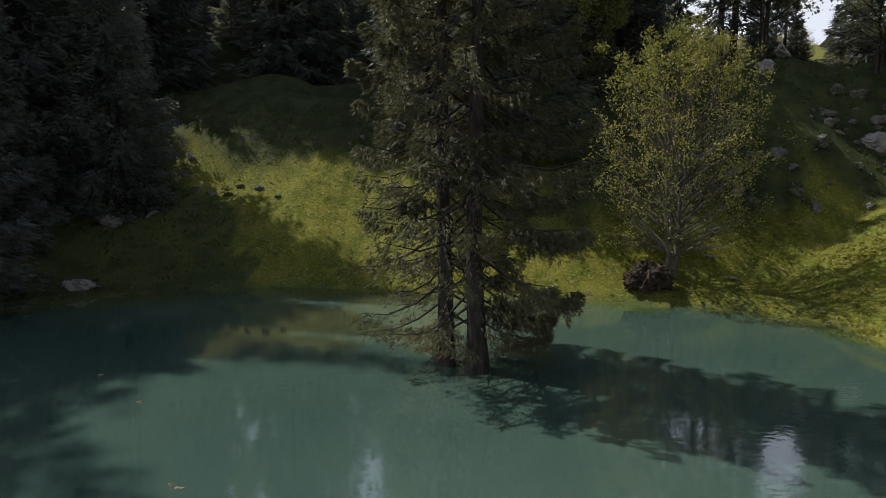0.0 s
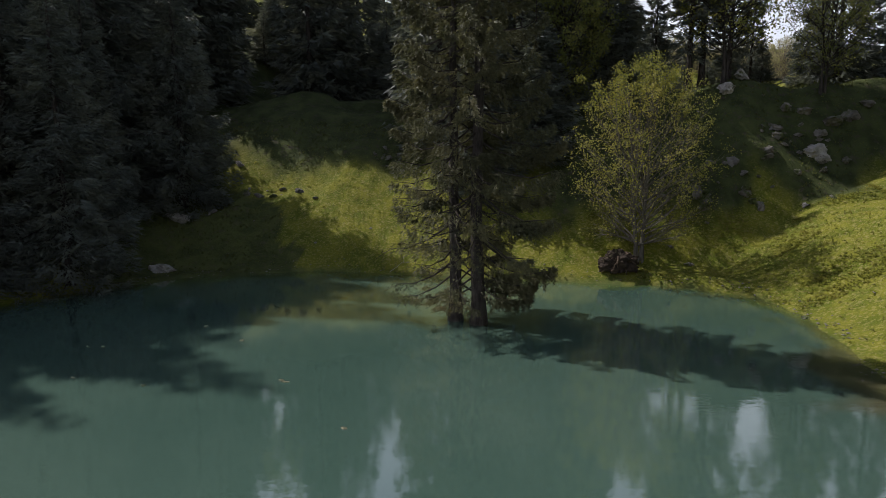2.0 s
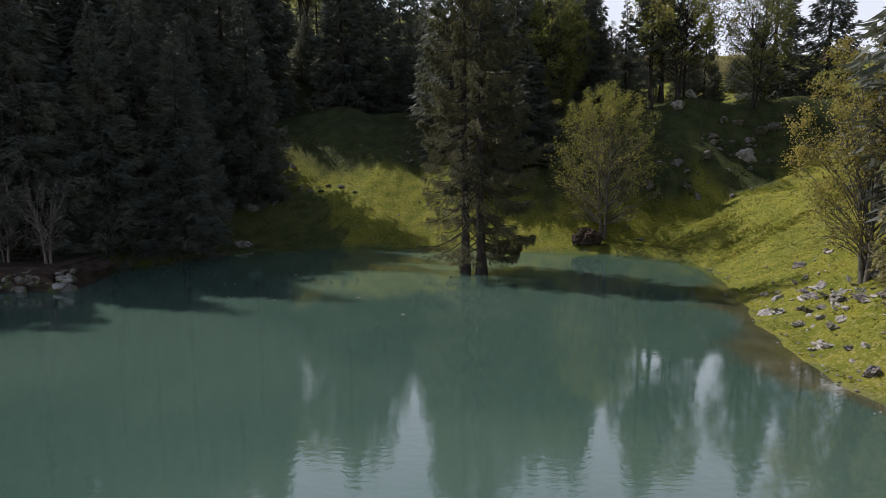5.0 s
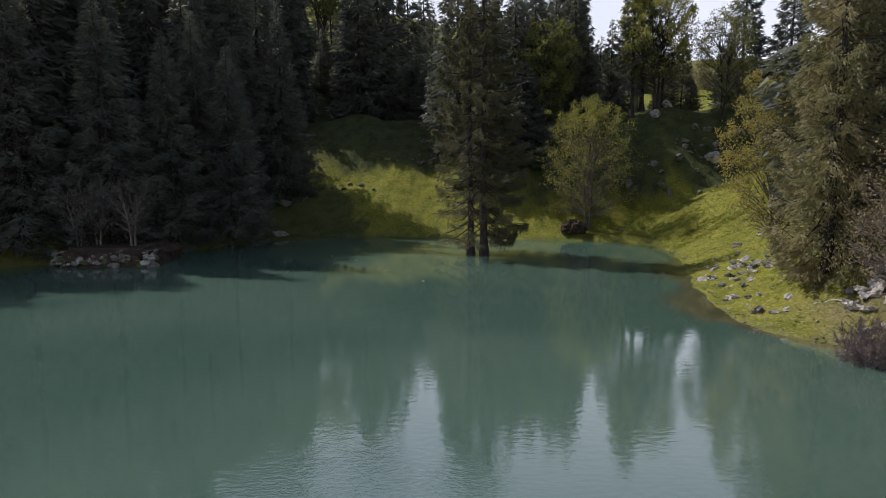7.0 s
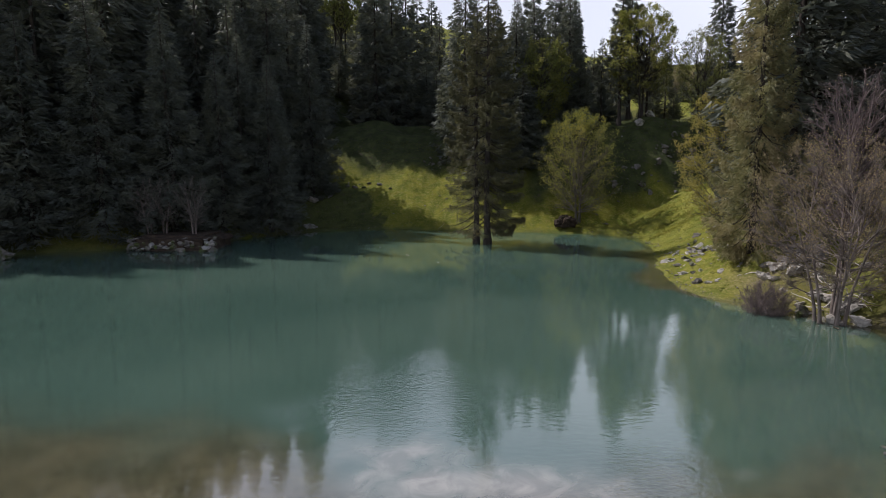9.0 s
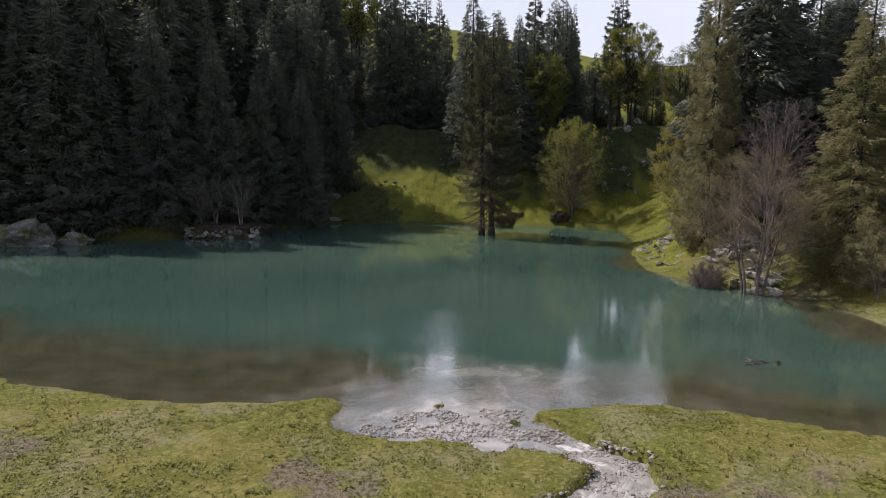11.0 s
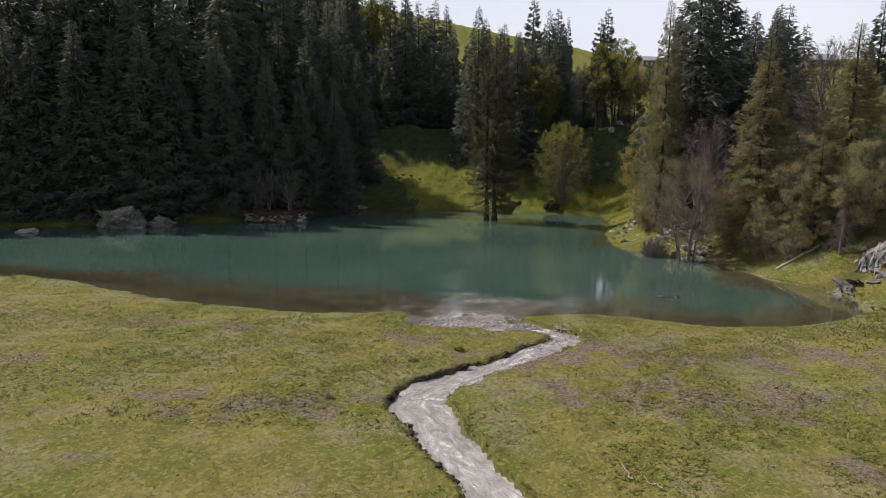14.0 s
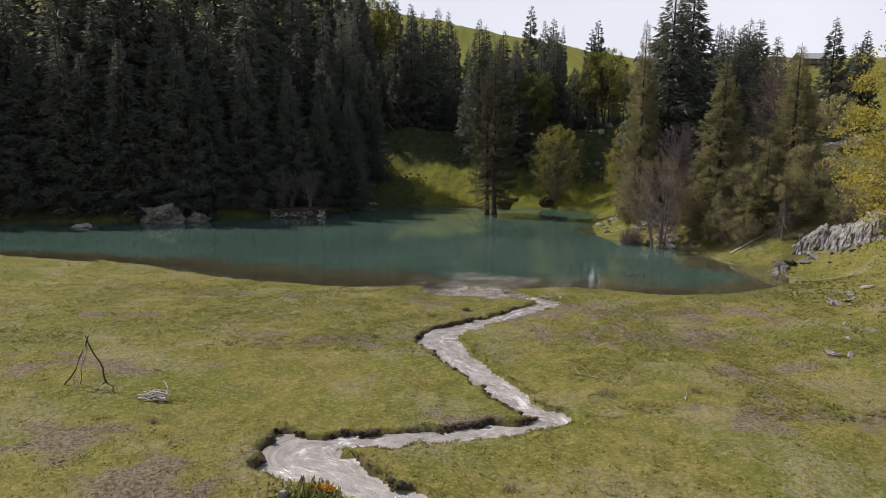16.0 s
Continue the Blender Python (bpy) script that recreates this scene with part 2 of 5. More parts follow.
M = {
    "ground": ground_material(),
    "water": water_material(),
    "stream": stream_material(),
    "bark": bark_material("spruce_bark", (0.022, 0.018, 0.016), (0.070, 0.060, 0.052)),
    "pale_bark": bark_material("maple_bark", (0.075, 0.067, 0.054), (0.175, 0.16, 0.135), 6),
    "dead": bark_material("bleached_wood", (0.30, 0.27, 0.23), (0.58, 0.55, 0.50), 12),
    "dark_wood": bark_material("dark_wood", (0.05, 0.036, 0.026), (0.13, 0.095, 0.07), 8),
    "twig": bark_material("bare_twigs", (0.085, 0.069, 0.061), (0.225, 0.187, 0.166), 6),
    "needles": leaf_material("spruce_needles", (0.068, 0.080, 0.074), (0.124, 0.140, 0.118), (0.135, 0.140, 0.100), 0.32, lift=0.25),
    "purple_twig": bark_material("purplish_twigs", (0.085, 0.067, 0.066), (0.210, 0.168, 0.165), 6),
    "needles_old": leaf_material("mossy_needles", (0.124, 0.126, 0.062), (0.268, 0.254, 0.118), (0.335, 0.273, 0.142), 0.48, lift=0.40),
    "needles_grey": leaf_material("grey_needles", (0.045, 0.050, 0.029), (0.122, 0.120, 0.058), (0.132, 0.122, 0.062), 0.32, lift=0.25),
    "maple": leaf_material("spring_leaves", (0.14, 0.152, 0.028), (0.31, 0.305, 0.060), (0.34, 0.305, 0.068), 0.48, lift=0.25),
    "leaves": leaf_material("green_leaves", (0.09, 0.112, 0.030), (0.20, 0.215, 0.055), (0.23, 0.225, 0.06), 0.55, lift=0.25),
    "spring": leaf_material("fresh_green_leaves", (0.12, 0.135, 0.028), (0.27, 0.275, 0.058), (0.31, 0.28, 0.065), 0.5, lift=0.25),
    "gold": leaf_material("golden_leaves", (0.20, 0.178, 0.042), (0.37, 0.318, 0.078), (0.39, 0.315, 0.085), 0.55, lift=0.25),
    "sunny": leaf_material("sunny_yellow_leaves", (0.27, 0.235, 0.040), (0.50, 0.43, 0.075), (0.54, 0.43, 0.08), 0.5, lift=0.25),
    "olive": leaf_material("olive_leaves", (0.25, 0.242, 0.108), (0.50, 0.46, 0.21), (0.52, 0.45, 0.24), 0.65, lift=0.40),
    "buds": leaf_material("brown_buds", (0.20, 0.155, 0.085), (0.35, 0.29, 0.14), (0.35, 0.26, 0.16), 0.35, lift=0.30),
    "grass": leaf_material("grass_blades", (0.120, 0.128, 0.026), (0.196, 0.180, 0.044), (0.232, 0.196, 0.072), 0.45, 0.7, 0.85),
    "lush_grass": leaf_material("lush_grass", (0.115, 0.135, 0.018), (0.215, 0.220, 0.032), (0.24, 0.22, 0.04), 0.45, 0.7, 0.6),
    # darker copy of the slope grass, coloured for the shade under the trees
    "shade_grass": leaf_material("shade_darkened_grass", (0.050, 0.066, 0.018), (0.095, 0.108, 0.030), (0.11, 0.115, 0.035), 0.5, 0.7, 0.4),
    "weeds": leaf_material("weed_leaves", (0.126, 0.142, 0.027), (0.261, 0.261, 0.068), (0.279, 0.243, 0.081), 0.4, 0.5, 0.6),
    "straw": leaf_material("dry_grass", (0.20, 0.17, 0.10), (0.36, 0.31, 0.20), (0.28, 0.24, 0.15), 0.2),
    "rock": rock_material("limestone", (0.19, 0.18, 0.165), (0.40, 0.385, 0.36)),
    "pale_rock": rock_material("pale_limestone", (0.24, 0.222, 0.195), (0.45, 0.42, 0.375), moss_from=0.60),
    "gravel": rock_material("river_gravel", (0.22, 0.195, 0.168), (0.46, 0.412, 0.365), moss_from=0.9),
    "moss_rock": rock_material("mossy_stone", (0.11, 0.10, 0.09), (0.23, 0.21, 0.19), moss_from=0.48),
    "strata": rock_material("bedded_limestone", (0.088, 0.082, 0.075), (0.245, 0.228, 0.21), moss_from=0.49),
    "cliff": rock_material("cliff_limestone", (0.10, 0.095, 0.087), (0.36, 0.342, 0.315), moss_from=0.57),
    "root": rock_material("peaty_roots", (0.022, 0.016, 0.012), (0.075, 0.052, 0.036), (0.05, 0.045, 0.02), 0.6),
    "flower": leaf_material("orange_petals", (0.60, 0.22, 0.02), (0.75, 0.40, 0.03), (0.7, 0.3, 0.02), 0.3),
    "slate": rock_material("grey_roof", (0.26, 0.27, 0.28), (0.42, 0.43, 0.45), moss_from=0.9),
    "timber": bark_material("weathered_boards", (0.10, 0.075, 0.055), (0.22, 0.18, 0.14), 5),
}


# ---- mesh helpers ----
def np_mesh(name, verts, faces, material, smooth=False):
    """A mesh from arrays; all faces have the same number of corners."""
    verts, faces = np.asarray(verts, np.float32), np.asarray(faces, np.int32)
    me = bpy.data.meshes.new(name)
    k = faces.shape[1]
    me.vertices.add(len(verts)), me.loops.add(faces.size), me.polygons.add(len(faces))
    me.vertices.foreach_set("co", verts.ravel())
    me.loops.foreach_set("vertex_index", faces.ravel())
    me.polygons.foreach_set("loop_start", np.arange(0, faces.size, k, dtype=np.int32))
    me.polygons.foreach_set("use_smooth", np.full(len(faces), smooth))
    me.update(calc_edges=True)
    me.materials.append(material)
    return me


def part(name, mesh, parent, label="", at=None):
    ob = new(name, mesh)
    ob.parent = parent
    if at is not None:
        ob.matrix_basis = at
    return tagged(ob, label) if label else ob


def thing(name, label, category, group="", kind="", at=None):
    ob = new(name)
    ob.empty_display_size = 0.3
    if at is not None:
        ob.matrix_basis = at
    return tagged(ob, label, category, group, kind)


class Batch:
    """Gathers tubes into one vertex and face list."""

    def __init__(self):
        self.v, self.f, self.n = [], [], 0

    def tube(self, pts, radii, sides=4):
        pts, radii = np.asarray(pts, float), np.asarray(radii, float)
        way = np.gradient(pts, axis=0)
        way /= np.linalg.norm(way, axis=1)[:, None] + 1e-9
        ref = np.where(np.abs(way[:, 2:3]) > 0.9, np.array([[1.0, 0, 0]]), np.array([[0, 0, 1.0]]))
        a = np.cross(way, ref)
        a /= np.linalg.norm(a, axis=1)[:, None] + 1e-9
        b = np.cross(way, a)
        ang = np.arange(sides) * 2 * np.pi / sides
        ring = a[:, None] * np.cos(ang)[None, :, None] + b[:, None] * np.sin(ang)[None, :, None]
        v = pts[:, None] + ring * radii[:, None, None]
        k, i = np.meshgrid(np.arange(len(pts) - 1), np.arange(sides), indexing="ij")
        j = (i + 1) % sides
        f = np.stack([k * sides + i, k * sides + j, (k + 1) * sides + j, (k + 1) * sides + i], -1).reshape(-1, 4)
        self.v.append(v.reshape(-1, 3)), self.f.append(f + self.n)
        self.n += v.shape[0] * sides

    def mesh(self, name, material, smooth=True):
        return np_mesh(name, np.concatenate(self.v), np.concatenate(self.f), material, smooth)


def unit(a):
    return a / (np.linalg.norm(a, axis=-1, keepdims=True) + 1e-9)


def kites(name, p, d, length, width, material, rng, curl=0.15, flat=False):
    """Small leaf-like quads at p along d."""
    d = unit(d)
    w = unit(np.cross(d, rng.normal(size=p.shape) * (0.35 if flat else 1.0) + [0, 0, 1.0 * flat]))
    up = np.cross(w, d)
    length, width = np.broadcast_to(length, len(p))[:, None], np.broadcast_to(width, len(p))[:, None]
    mid = p + d * length * 0.45
    v = np.stack([p, mid + w * width + up * length * curl, p + d * length, mid - w * width + up * length * curl], 1)
    f = np.arange(len(p) * 4).reshape(-1, 4)
    return np_mesh(name, v.reshape(-1, 3), f, material)


def spikes(name, p, d, length, width, material, rng):
    """Narrow triangles at p along d, for sprays of needles."""
    d = unit(d)
    w = unit(np.cross(d, rng.normal(size=p.shape)))
    length, width = np.broadcast_to(length, len(p))[:, None], np.broadcast_to(width, len(p))[:, None]
    v = np.stack([p - w * width, p + w * width, p + d * length], 1)
    return np_mesh(name, v.reshape(-1, 3), np.arange(len(p) * 3).reshape(-1, 3), material)


# ---- value noise for shapes ----
def vnoise(x, y, seed=0):
    xi, yi = np.floor(x).astype(np.int64), np.floor(y).astype(np.int64)
    u, v = x - xi, y - yi
    u, v = u * u * (3 - 2 * u), v * v * (3 - 2 * v)

    def h(a, b):
        k = (a * 374761393 + b * 668265263 + seed * 144269504) & 0x7FFFFFFF
        k = ((k ^ (k >> 13)) * 1274126177) & 0x7FFFFFFF
        return ((k ^ (k >> 16)) & 0xFFFF) / 65535.0

    return (h(xi, yi) * (1 - u) + h(xi + 1, yi) * u) * (1 - v) + (h(xi, yi + 1) * (1 - u) + h(xi + 1, yi + 1) * u) * v


def fbm(x, y, octaves=4, seed=0):
    return sum((vnoise(x * 2**k, y * 2**k, seed + k) - 0.5) * 0.5**k for k in range(octaves))


def step(v, a, b):
    t = np.clip((v - a) / (b - a), 0, 1)
    return t * t * (3 - 2 * t)


# ---- the lie of the land ----
SHORE = [(-95, -2), (-62, -8), (-40.5, -12.3), (-29.5, -15), (-24, -17), (-19, -19.6), (-14.5, -21), (-10.7, -22.1), (-7.1, -21.8),
         (-5.5, -21.3), (-5.4, -23.2), (-3.8, -23.8), (-2.0, -24.0), (-0.9, -24.7), (-0.1, -24.0), (0.4, -22.6), (0.3, -21.8), (2.0, -21.3), (5.4, -21.2), (7.6, -22.3), (10.0, -23.8), (13, -24.1), (16.7, -22.6), (18.4, -20.4),
         (19.8, -17), (19.0, -14.2), (17.2, -12), (17.0, -9), (15.5, -6), (14.2, -4), (12.2, -1.5), (10.6, 0.5)]
SHORE += [(10.6, 4), (11.4, 8), (12.6, 12.5), (13.6, 16.5), (14.4, 20), (14.5, 22.5), (13.4, 25), (11.0, 26.4), (8.3, 26.9), (4, 28),
          (0, 28.8), (-3, 29.4), (-7.7, 30.6), (-12, 29.4), (-15, 28.2), (-17, 26), (-19, 24), (-22, 20.8), (-23, 17.4), (-27, 15.6),
          (-33, 13), (-36.4, 11.6), (-44, 9.9), (-55, 6.8), (-95, 5)]
STREAM = [(-2.6, -21.0, 2.0), (-1.4, -22.2, 1.2), (-0.1, -22.96, 0.92), (1.14, -24.3, 0.57), (2.35, -25.2, 0.57), (1.4, -26.8, 0.62), (-0.52, -28.97, 0.6),
          (-2.56, -31.3, 0.6), (-4.1, -33.1, 0.71), (-3.3, -35.2, 0.71), (-2.39, -37.5, 0.66), (-1.53, -39.1, 0.62), (-1.22, -40.2, 0.6),
          (-0.7, -41.4, 0.49), (0.2, -42.0, 0.44), (-0.6, -42.55, 0.37), (-1.83, -43.0, 0.37), (-3.43, -43.45, 0.37), (-4.97, -43.7, 0.4)]
STREAM += [(-6.35, -43.95, 0.64), (-7.3, -44.4, 1.04), (-6.8, -44.95, 1.04), (-5.85, -45.55, 0.79), (-4.88, -46.4, 0.55), (-4.0, -47.0, 0.55),
           (-3.2, -48.6, 0.6), (-4.2, -51, 0.6), (-2.4, -56, 0.6), (-3.4, -66, 0.71), (-1, -90, 0.8)]


def chaikin(p, closed, times=2):
    p = np.asarray(p, float)
    for _ in range(times):
        q = np.roll(p, -1, 0) if closed else p[1:]
        a = p if closed else p[:-1]
        r = np.stack([a * 0.75 + q * 0.25, a * 0.25 + q * 0.75], 1).reshape(-1, p.shape[1])
        p = r if closed else np.concatenate([p[:1], r, p[-1:]])
    return p


SHORE_LINE, STREAM_LINE = chaikin(SHORE, True, 1), chaikin(STREAM, False, 2)


def to_line(x, y, line, closed):
    """Distance to a line and the nearest point's row and share."""
    best, row = np.full(x.shape, 1e9), np.zeros(x.shape)
    a = line[:, :2]
    b = np.roll(a, -1, 0)
    for i in range(len(a) if closed else len(a) - 1):
        ab = b[i] - a[i]
        t = np.clip(((x - a[i, 0]) * ab[0] + (y - a[i, 1]) * ab[1]) / (ab @ ab + 1e-12), 0, 1)
        dd = np.hypot(x - a[i, 0] - t * ab[0], y - a[i, 1] - t * ab[1])
        near = dd < best
        best, row = np.where(near, dd, best), np.where(near, i + t, row)
    return best, row


def shore_distance(x, y):
    """Metres from the shore, positive on land."""
    d, _ = to_line(x, y, SHORE_LINE, True)
    inside = np.zeros(x.shape, bool)
    a, b = SHORE_LINE, np.roll(SHORE_LINE, -1, 0)
    for (x0, y0), (x1, y1) in zip(a, b):
        if y0 != y1:
            inside ^= ((y0 > y) != (y1 > y)) & (x < (x1 - x0) * (y - y0) / (y1 - y0) + x0)
    return np.where(inside, -d, d) + 0.5 * fbm(x * 0.6, y * 0.6, 3, 5)


def plain_height(x, y, d):
    """The land without its stream."""
    dl = np.maximum(d, 0)
    south = 0.10 + 2.6 * (1 - np.exp(-dl * 0.062 / 2.6)) + 0.12 * np.maximum(x - 9, 0) * step(-y, 18, 26)
    east = 0.62 * np.minimum(dl, 15) - 0.55 * (1 - np.exp(-dl / 1.2)) + 0.1 * np.maximum(dl - 15, 0)
    east = np.minimum(east, 13 + 0.04 * dl)
    n_right = np.maximum(0.5 + 10.8 * np.clip((y - 28.2) / 10, 0, 1), 0.5 * np.clip(x - 13.6, 0, 18))
    n_left = 0.62 * np.clip(y - 30.2, 0, 18.2)
    k = step(x, -4, 6)
    north = np.minimum(np.maximum(n_left * (1 - k) + n_right * k, 0), 0.1 + 0.75 * dl + 0.0)
    west = 0.15 + 0.5 * np.minimum(dl, 60)
    wn = step(y, 19, 27) * step(x, -21, -15)
    ws = step(-y, 13.5, 19) * (1 - step(x, 19.5, 24) * (1 - step(-y, 17, 30)))
    ws = np.where(x < -30, step(-y, -2, 6), ws)
    we = step(x, 2, 8)
    z = east * we + west * (1 - we)
    z = z * (1 - wn) + north * wn
    z = z * (1 - ws) + south * ws
    far = np.clip((y - 62) / 240, 0, 1)
    ridge = np.where(x < 90, np.clip(74 - 0.19 * x, 18, 105), 57.0)
    hill = 11.5 + (ridge - 11.5) * far**1.15 - 0.12 * np.maximum(y - 302, 0)
    z = np.where(y > 62, np.maximum(np.maximum(hill, 0.02 * dl), np.minimum(z, 28) * (1 - far)), z)
    z = z + step(dl, 1, 14) * fbm(x * 0.16, y * 0.16, 4, 2) * (1 - ws) * 1.6 + step(dl, 0.2, 3) * fbm(x * 1.1, y * 1.1, 3, 9) * 0.10
    z = z + step(dl, 0.4, 3) * step(fbm(x * 2.4, y * 2.4, 2, 31), 0.05, 0.3) * 0.05
    bed = -np.minimum(0.03 + 0.22 * np.maximum(-d, 0), 2.5) + 0.06 * fbm(x * 1.5, y * 1.5, 2, 4)
    return np.where(d > 0, np.maximum(z, 0.02 + 0.25 * np.minimum(dl, 0.5)), bed)


def stream_level(row):
    i = np.clip(row.astype(int), 0, len(STREAM_LINE) - 2)
    return i, row - i


S_D = shore_distance(STREAM_LINE[:, 0], STREAM_LINE[:, 1])
S_Z = np.maximum(plain_height(STREAM_LINE[:, 0], STREAM_LINE[:, 1], S_D) - 0.2, -0.04)
S_Z = np.maximum.accumulate(np.convolve(np.pad(S_Z, 3, "edge"), np.ones(7) / 7, "valid"))


def land(x, y):
    x, y = np.asarray(x, float), np.asarray(y, float)
    d = shore_distance(x, y)
    z = plain_height(x, y, d)
    near = (y < -19) & (x > -14) & (x < 10)
    c, row = np.full(x.shape, 99.0), np.zeros(x.shape)
    if near.any():
        c[near], row[near] = to_line(x[near], y[near], STREAM_LINE, False)
    i, t = stream_level(row)
    half = STREAM_LINE[i, 2] * (1 - t) + STREAM_LINE[np.minimum(i + 1, len(STREAM_LINE) - 1), 2] * t
    half = half * (1.02 + 0.7 * fbm(x * 0.9, y * 0.9, 2, 8)) + 0.22 * fbm(x * 2.6, y * 2.6, 3, 18)
    level = S_Z[i] * (1 - t) + S_Z[np.minimum(i + 1, len(S_Z) - 1)] * t
    bank = step(c, half - 0.06, half + 0.08)
    z = np.where(c < 3, np.minimum(z, level - 0.2) * (1 - bank) + z * bank, z)
    return z, d, c - half


def ground_z(x, y):
    return float(land(np.array([x]), np.array([y]))[0][0])


def far_bank(x, y):
    """1 on the north-western side of the stream, where its undercut bank is also coloured dark for its shade, 0 on the
    other side and at its mouth.
    """
    _, row = to_line(x, y, STREAM_LINE, False)
    i, t = stream_level(row)
    mid = STREAM_LINE[i] * (1 - t)[:, None] + STREAM_LINE[np.minimum(i + 1, len(STREAM_LINE) - 1)] * t[:, None]
    return step((y - mid[:, 1]) - 1.2 * (x - mid[:, 0]) + 0.5 * fbm(x, y, 3, 44), -0.15, 0.25) * (1 - step(y, -27.4, -26.2))


def axis(pieces):
    out = []
    for a, b, s in pieces:
        out += list(np.arange(a, b, s))
    return np.array(out + [pieces[-1][1]])


def grow_axis(v, far, ratio=1.13):
    """Steps that widen away from both ends of v."""
    out = list(v)
    s = v[-1] - v[-2]
    while out[-1] < far:
        s *= ratio
        out.append(out[-1] + s)
    s = v[1] - v[0]
    while out[0] > -far:
        s *= ratio
        out.insert(0, out[0] - s)
    return np.array(out)


def shaded_turf(x, y):
    """Share of darker mossy turf on the slopes behind the lake, painted roughly where their shade lies."""
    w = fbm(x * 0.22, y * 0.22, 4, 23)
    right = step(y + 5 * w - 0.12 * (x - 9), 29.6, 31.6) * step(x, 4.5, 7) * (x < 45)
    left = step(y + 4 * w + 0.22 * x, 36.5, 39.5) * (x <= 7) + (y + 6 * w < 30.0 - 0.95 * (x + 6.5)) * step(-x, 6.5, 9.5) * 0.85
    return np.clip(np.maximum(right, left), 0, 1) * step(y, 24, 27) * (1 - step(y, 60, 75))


def bare_patches(x, y):
    """Share of grey-brown bare earth in the meadow."""
    bare = np.zeros(len(x))
    for px, py, rx, ry in ((-16.6, -38.4, 2.6, 1.2), (-15.4, -24.6, 2.4, 0.8), (-12.0, -25.4, 1.7, 0.6), (-4.8, -26.3, 1.5, 0.7), (-9.2, -34.3, 3.8, 0.8), (5.3, -28.9, 5.2, 1.5), (5.4, -32.8, 4.2, 1.4), (1.7, -29.4, 0.9, 0.9),
                           (6.2, -41.8, 2.0, 0.9), (-9.2, -46.4, 1.3, 1.3), (-2.3, -42.2, 0.9, 0.5), (-13.4, -44.4, 1.2, 0.8), (-20, -31, 2.6, 0.8), (8.6, -37.5, 1.6, 0.7), (2.6, -27.6, 1.6, 0.6)):
        bare = np.maximum(bare, 1 - step(np.hypot((x - px) / rx, (y - py) / ry) + 2.4 * fbm(x * 1.1, y * 1.1, 5, 3), 0.55, 1.2))
    return bare


def build_ground():
    gx = grow_axis(axis([(-62, -12, 0.6), (-12, -9, 0.3), (-9, 4, 0.14), (4, 6, 0.25), (6, 32, 0.42), (32, 45, 0.8)]), 2600)
    gy = grow_axis(axis([(-64, -52, 0.5), (-52, -49, 0.3), (-49, -21, 0.15), (-21, 12, 0.7), (12, 48, 0.55), (48, 62, 0.9)]), 2600)
    x, y = np.meshgrid(gx, gy, indexing="xy")
    z, d, c = land(x.ravel(), y.ravel())
    nx, ny = len(gx), len(gy)
    i, j = np.meshgrid(np.arange(nx - 1), np.arange(ny - 1), indexing="xy")
    k = (j * nx + i).ravel()
    me = np_mesh("ground", np.stack([x.ravel(), y.ravel(), z], 1), np.stack([k, k + 1, k + nx + 1, k + nx], 1), M["ground"], True)
    xf, yf = x.ravel(), y.ravel()
    n1 = fbm(xf * 0.25, yf * 0.25, 4, 21)
    bare = bare_patches(xf, yf)
    # bank earth, strongest on the far side, whose shade it paints as well
    soil = 1 - step(c + 0.1 * fbm(xf * 3, yf * 3, 2, 13), 0.02, 0.2)
    close = soil > 0.01
    soil[close] *= 0.25 + 0.75 * far_bank(xf[close], yf[close])
    bare = np.maximum(bare, step(xf, 12, 14) * (1 - step(d, 3, 8)) * step(n1, -0.02, 0.2) * (yf < 2) * (yf > -14) * 0.8)
    litter = step(-xf + 0.4 * (yf - 30), 18, 22) * (yf > 0) * (yf < 70)
    litter = np.maximum(litter * (0.75 + n1), step(xf, 13.5, 16) * step(-yf, -9, 0) * (yf > -15) * 0.55 * step(n1, -0.25, 0.1))
    litter = np.maximum(litter, step(yf, 44, 50) * (1 - step(yf + 0.9 * np.maximum(xf - 4, 0), 95, 125)) * (xf < 40) * 0.85)
    wet = 1 - step(d + 0.5 * fbm(xf * 1.1, yf * 1.1, 3, 11), -0.25, 0.12)
    for key, val in (("bare", bare), ("litter", litter), ("wet", wet), ("soil", soil), ("moss_shade", shaded_turf(xf, yf)), ("lush", step(yf, -5, 6))):
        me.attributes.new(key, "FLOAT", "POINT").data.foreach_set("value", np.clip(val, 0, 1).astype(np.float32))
    return tagged(new("ground", me), "grassy alpine meadow, banks and wooded slopes round a lake", "ground", kind="structure")


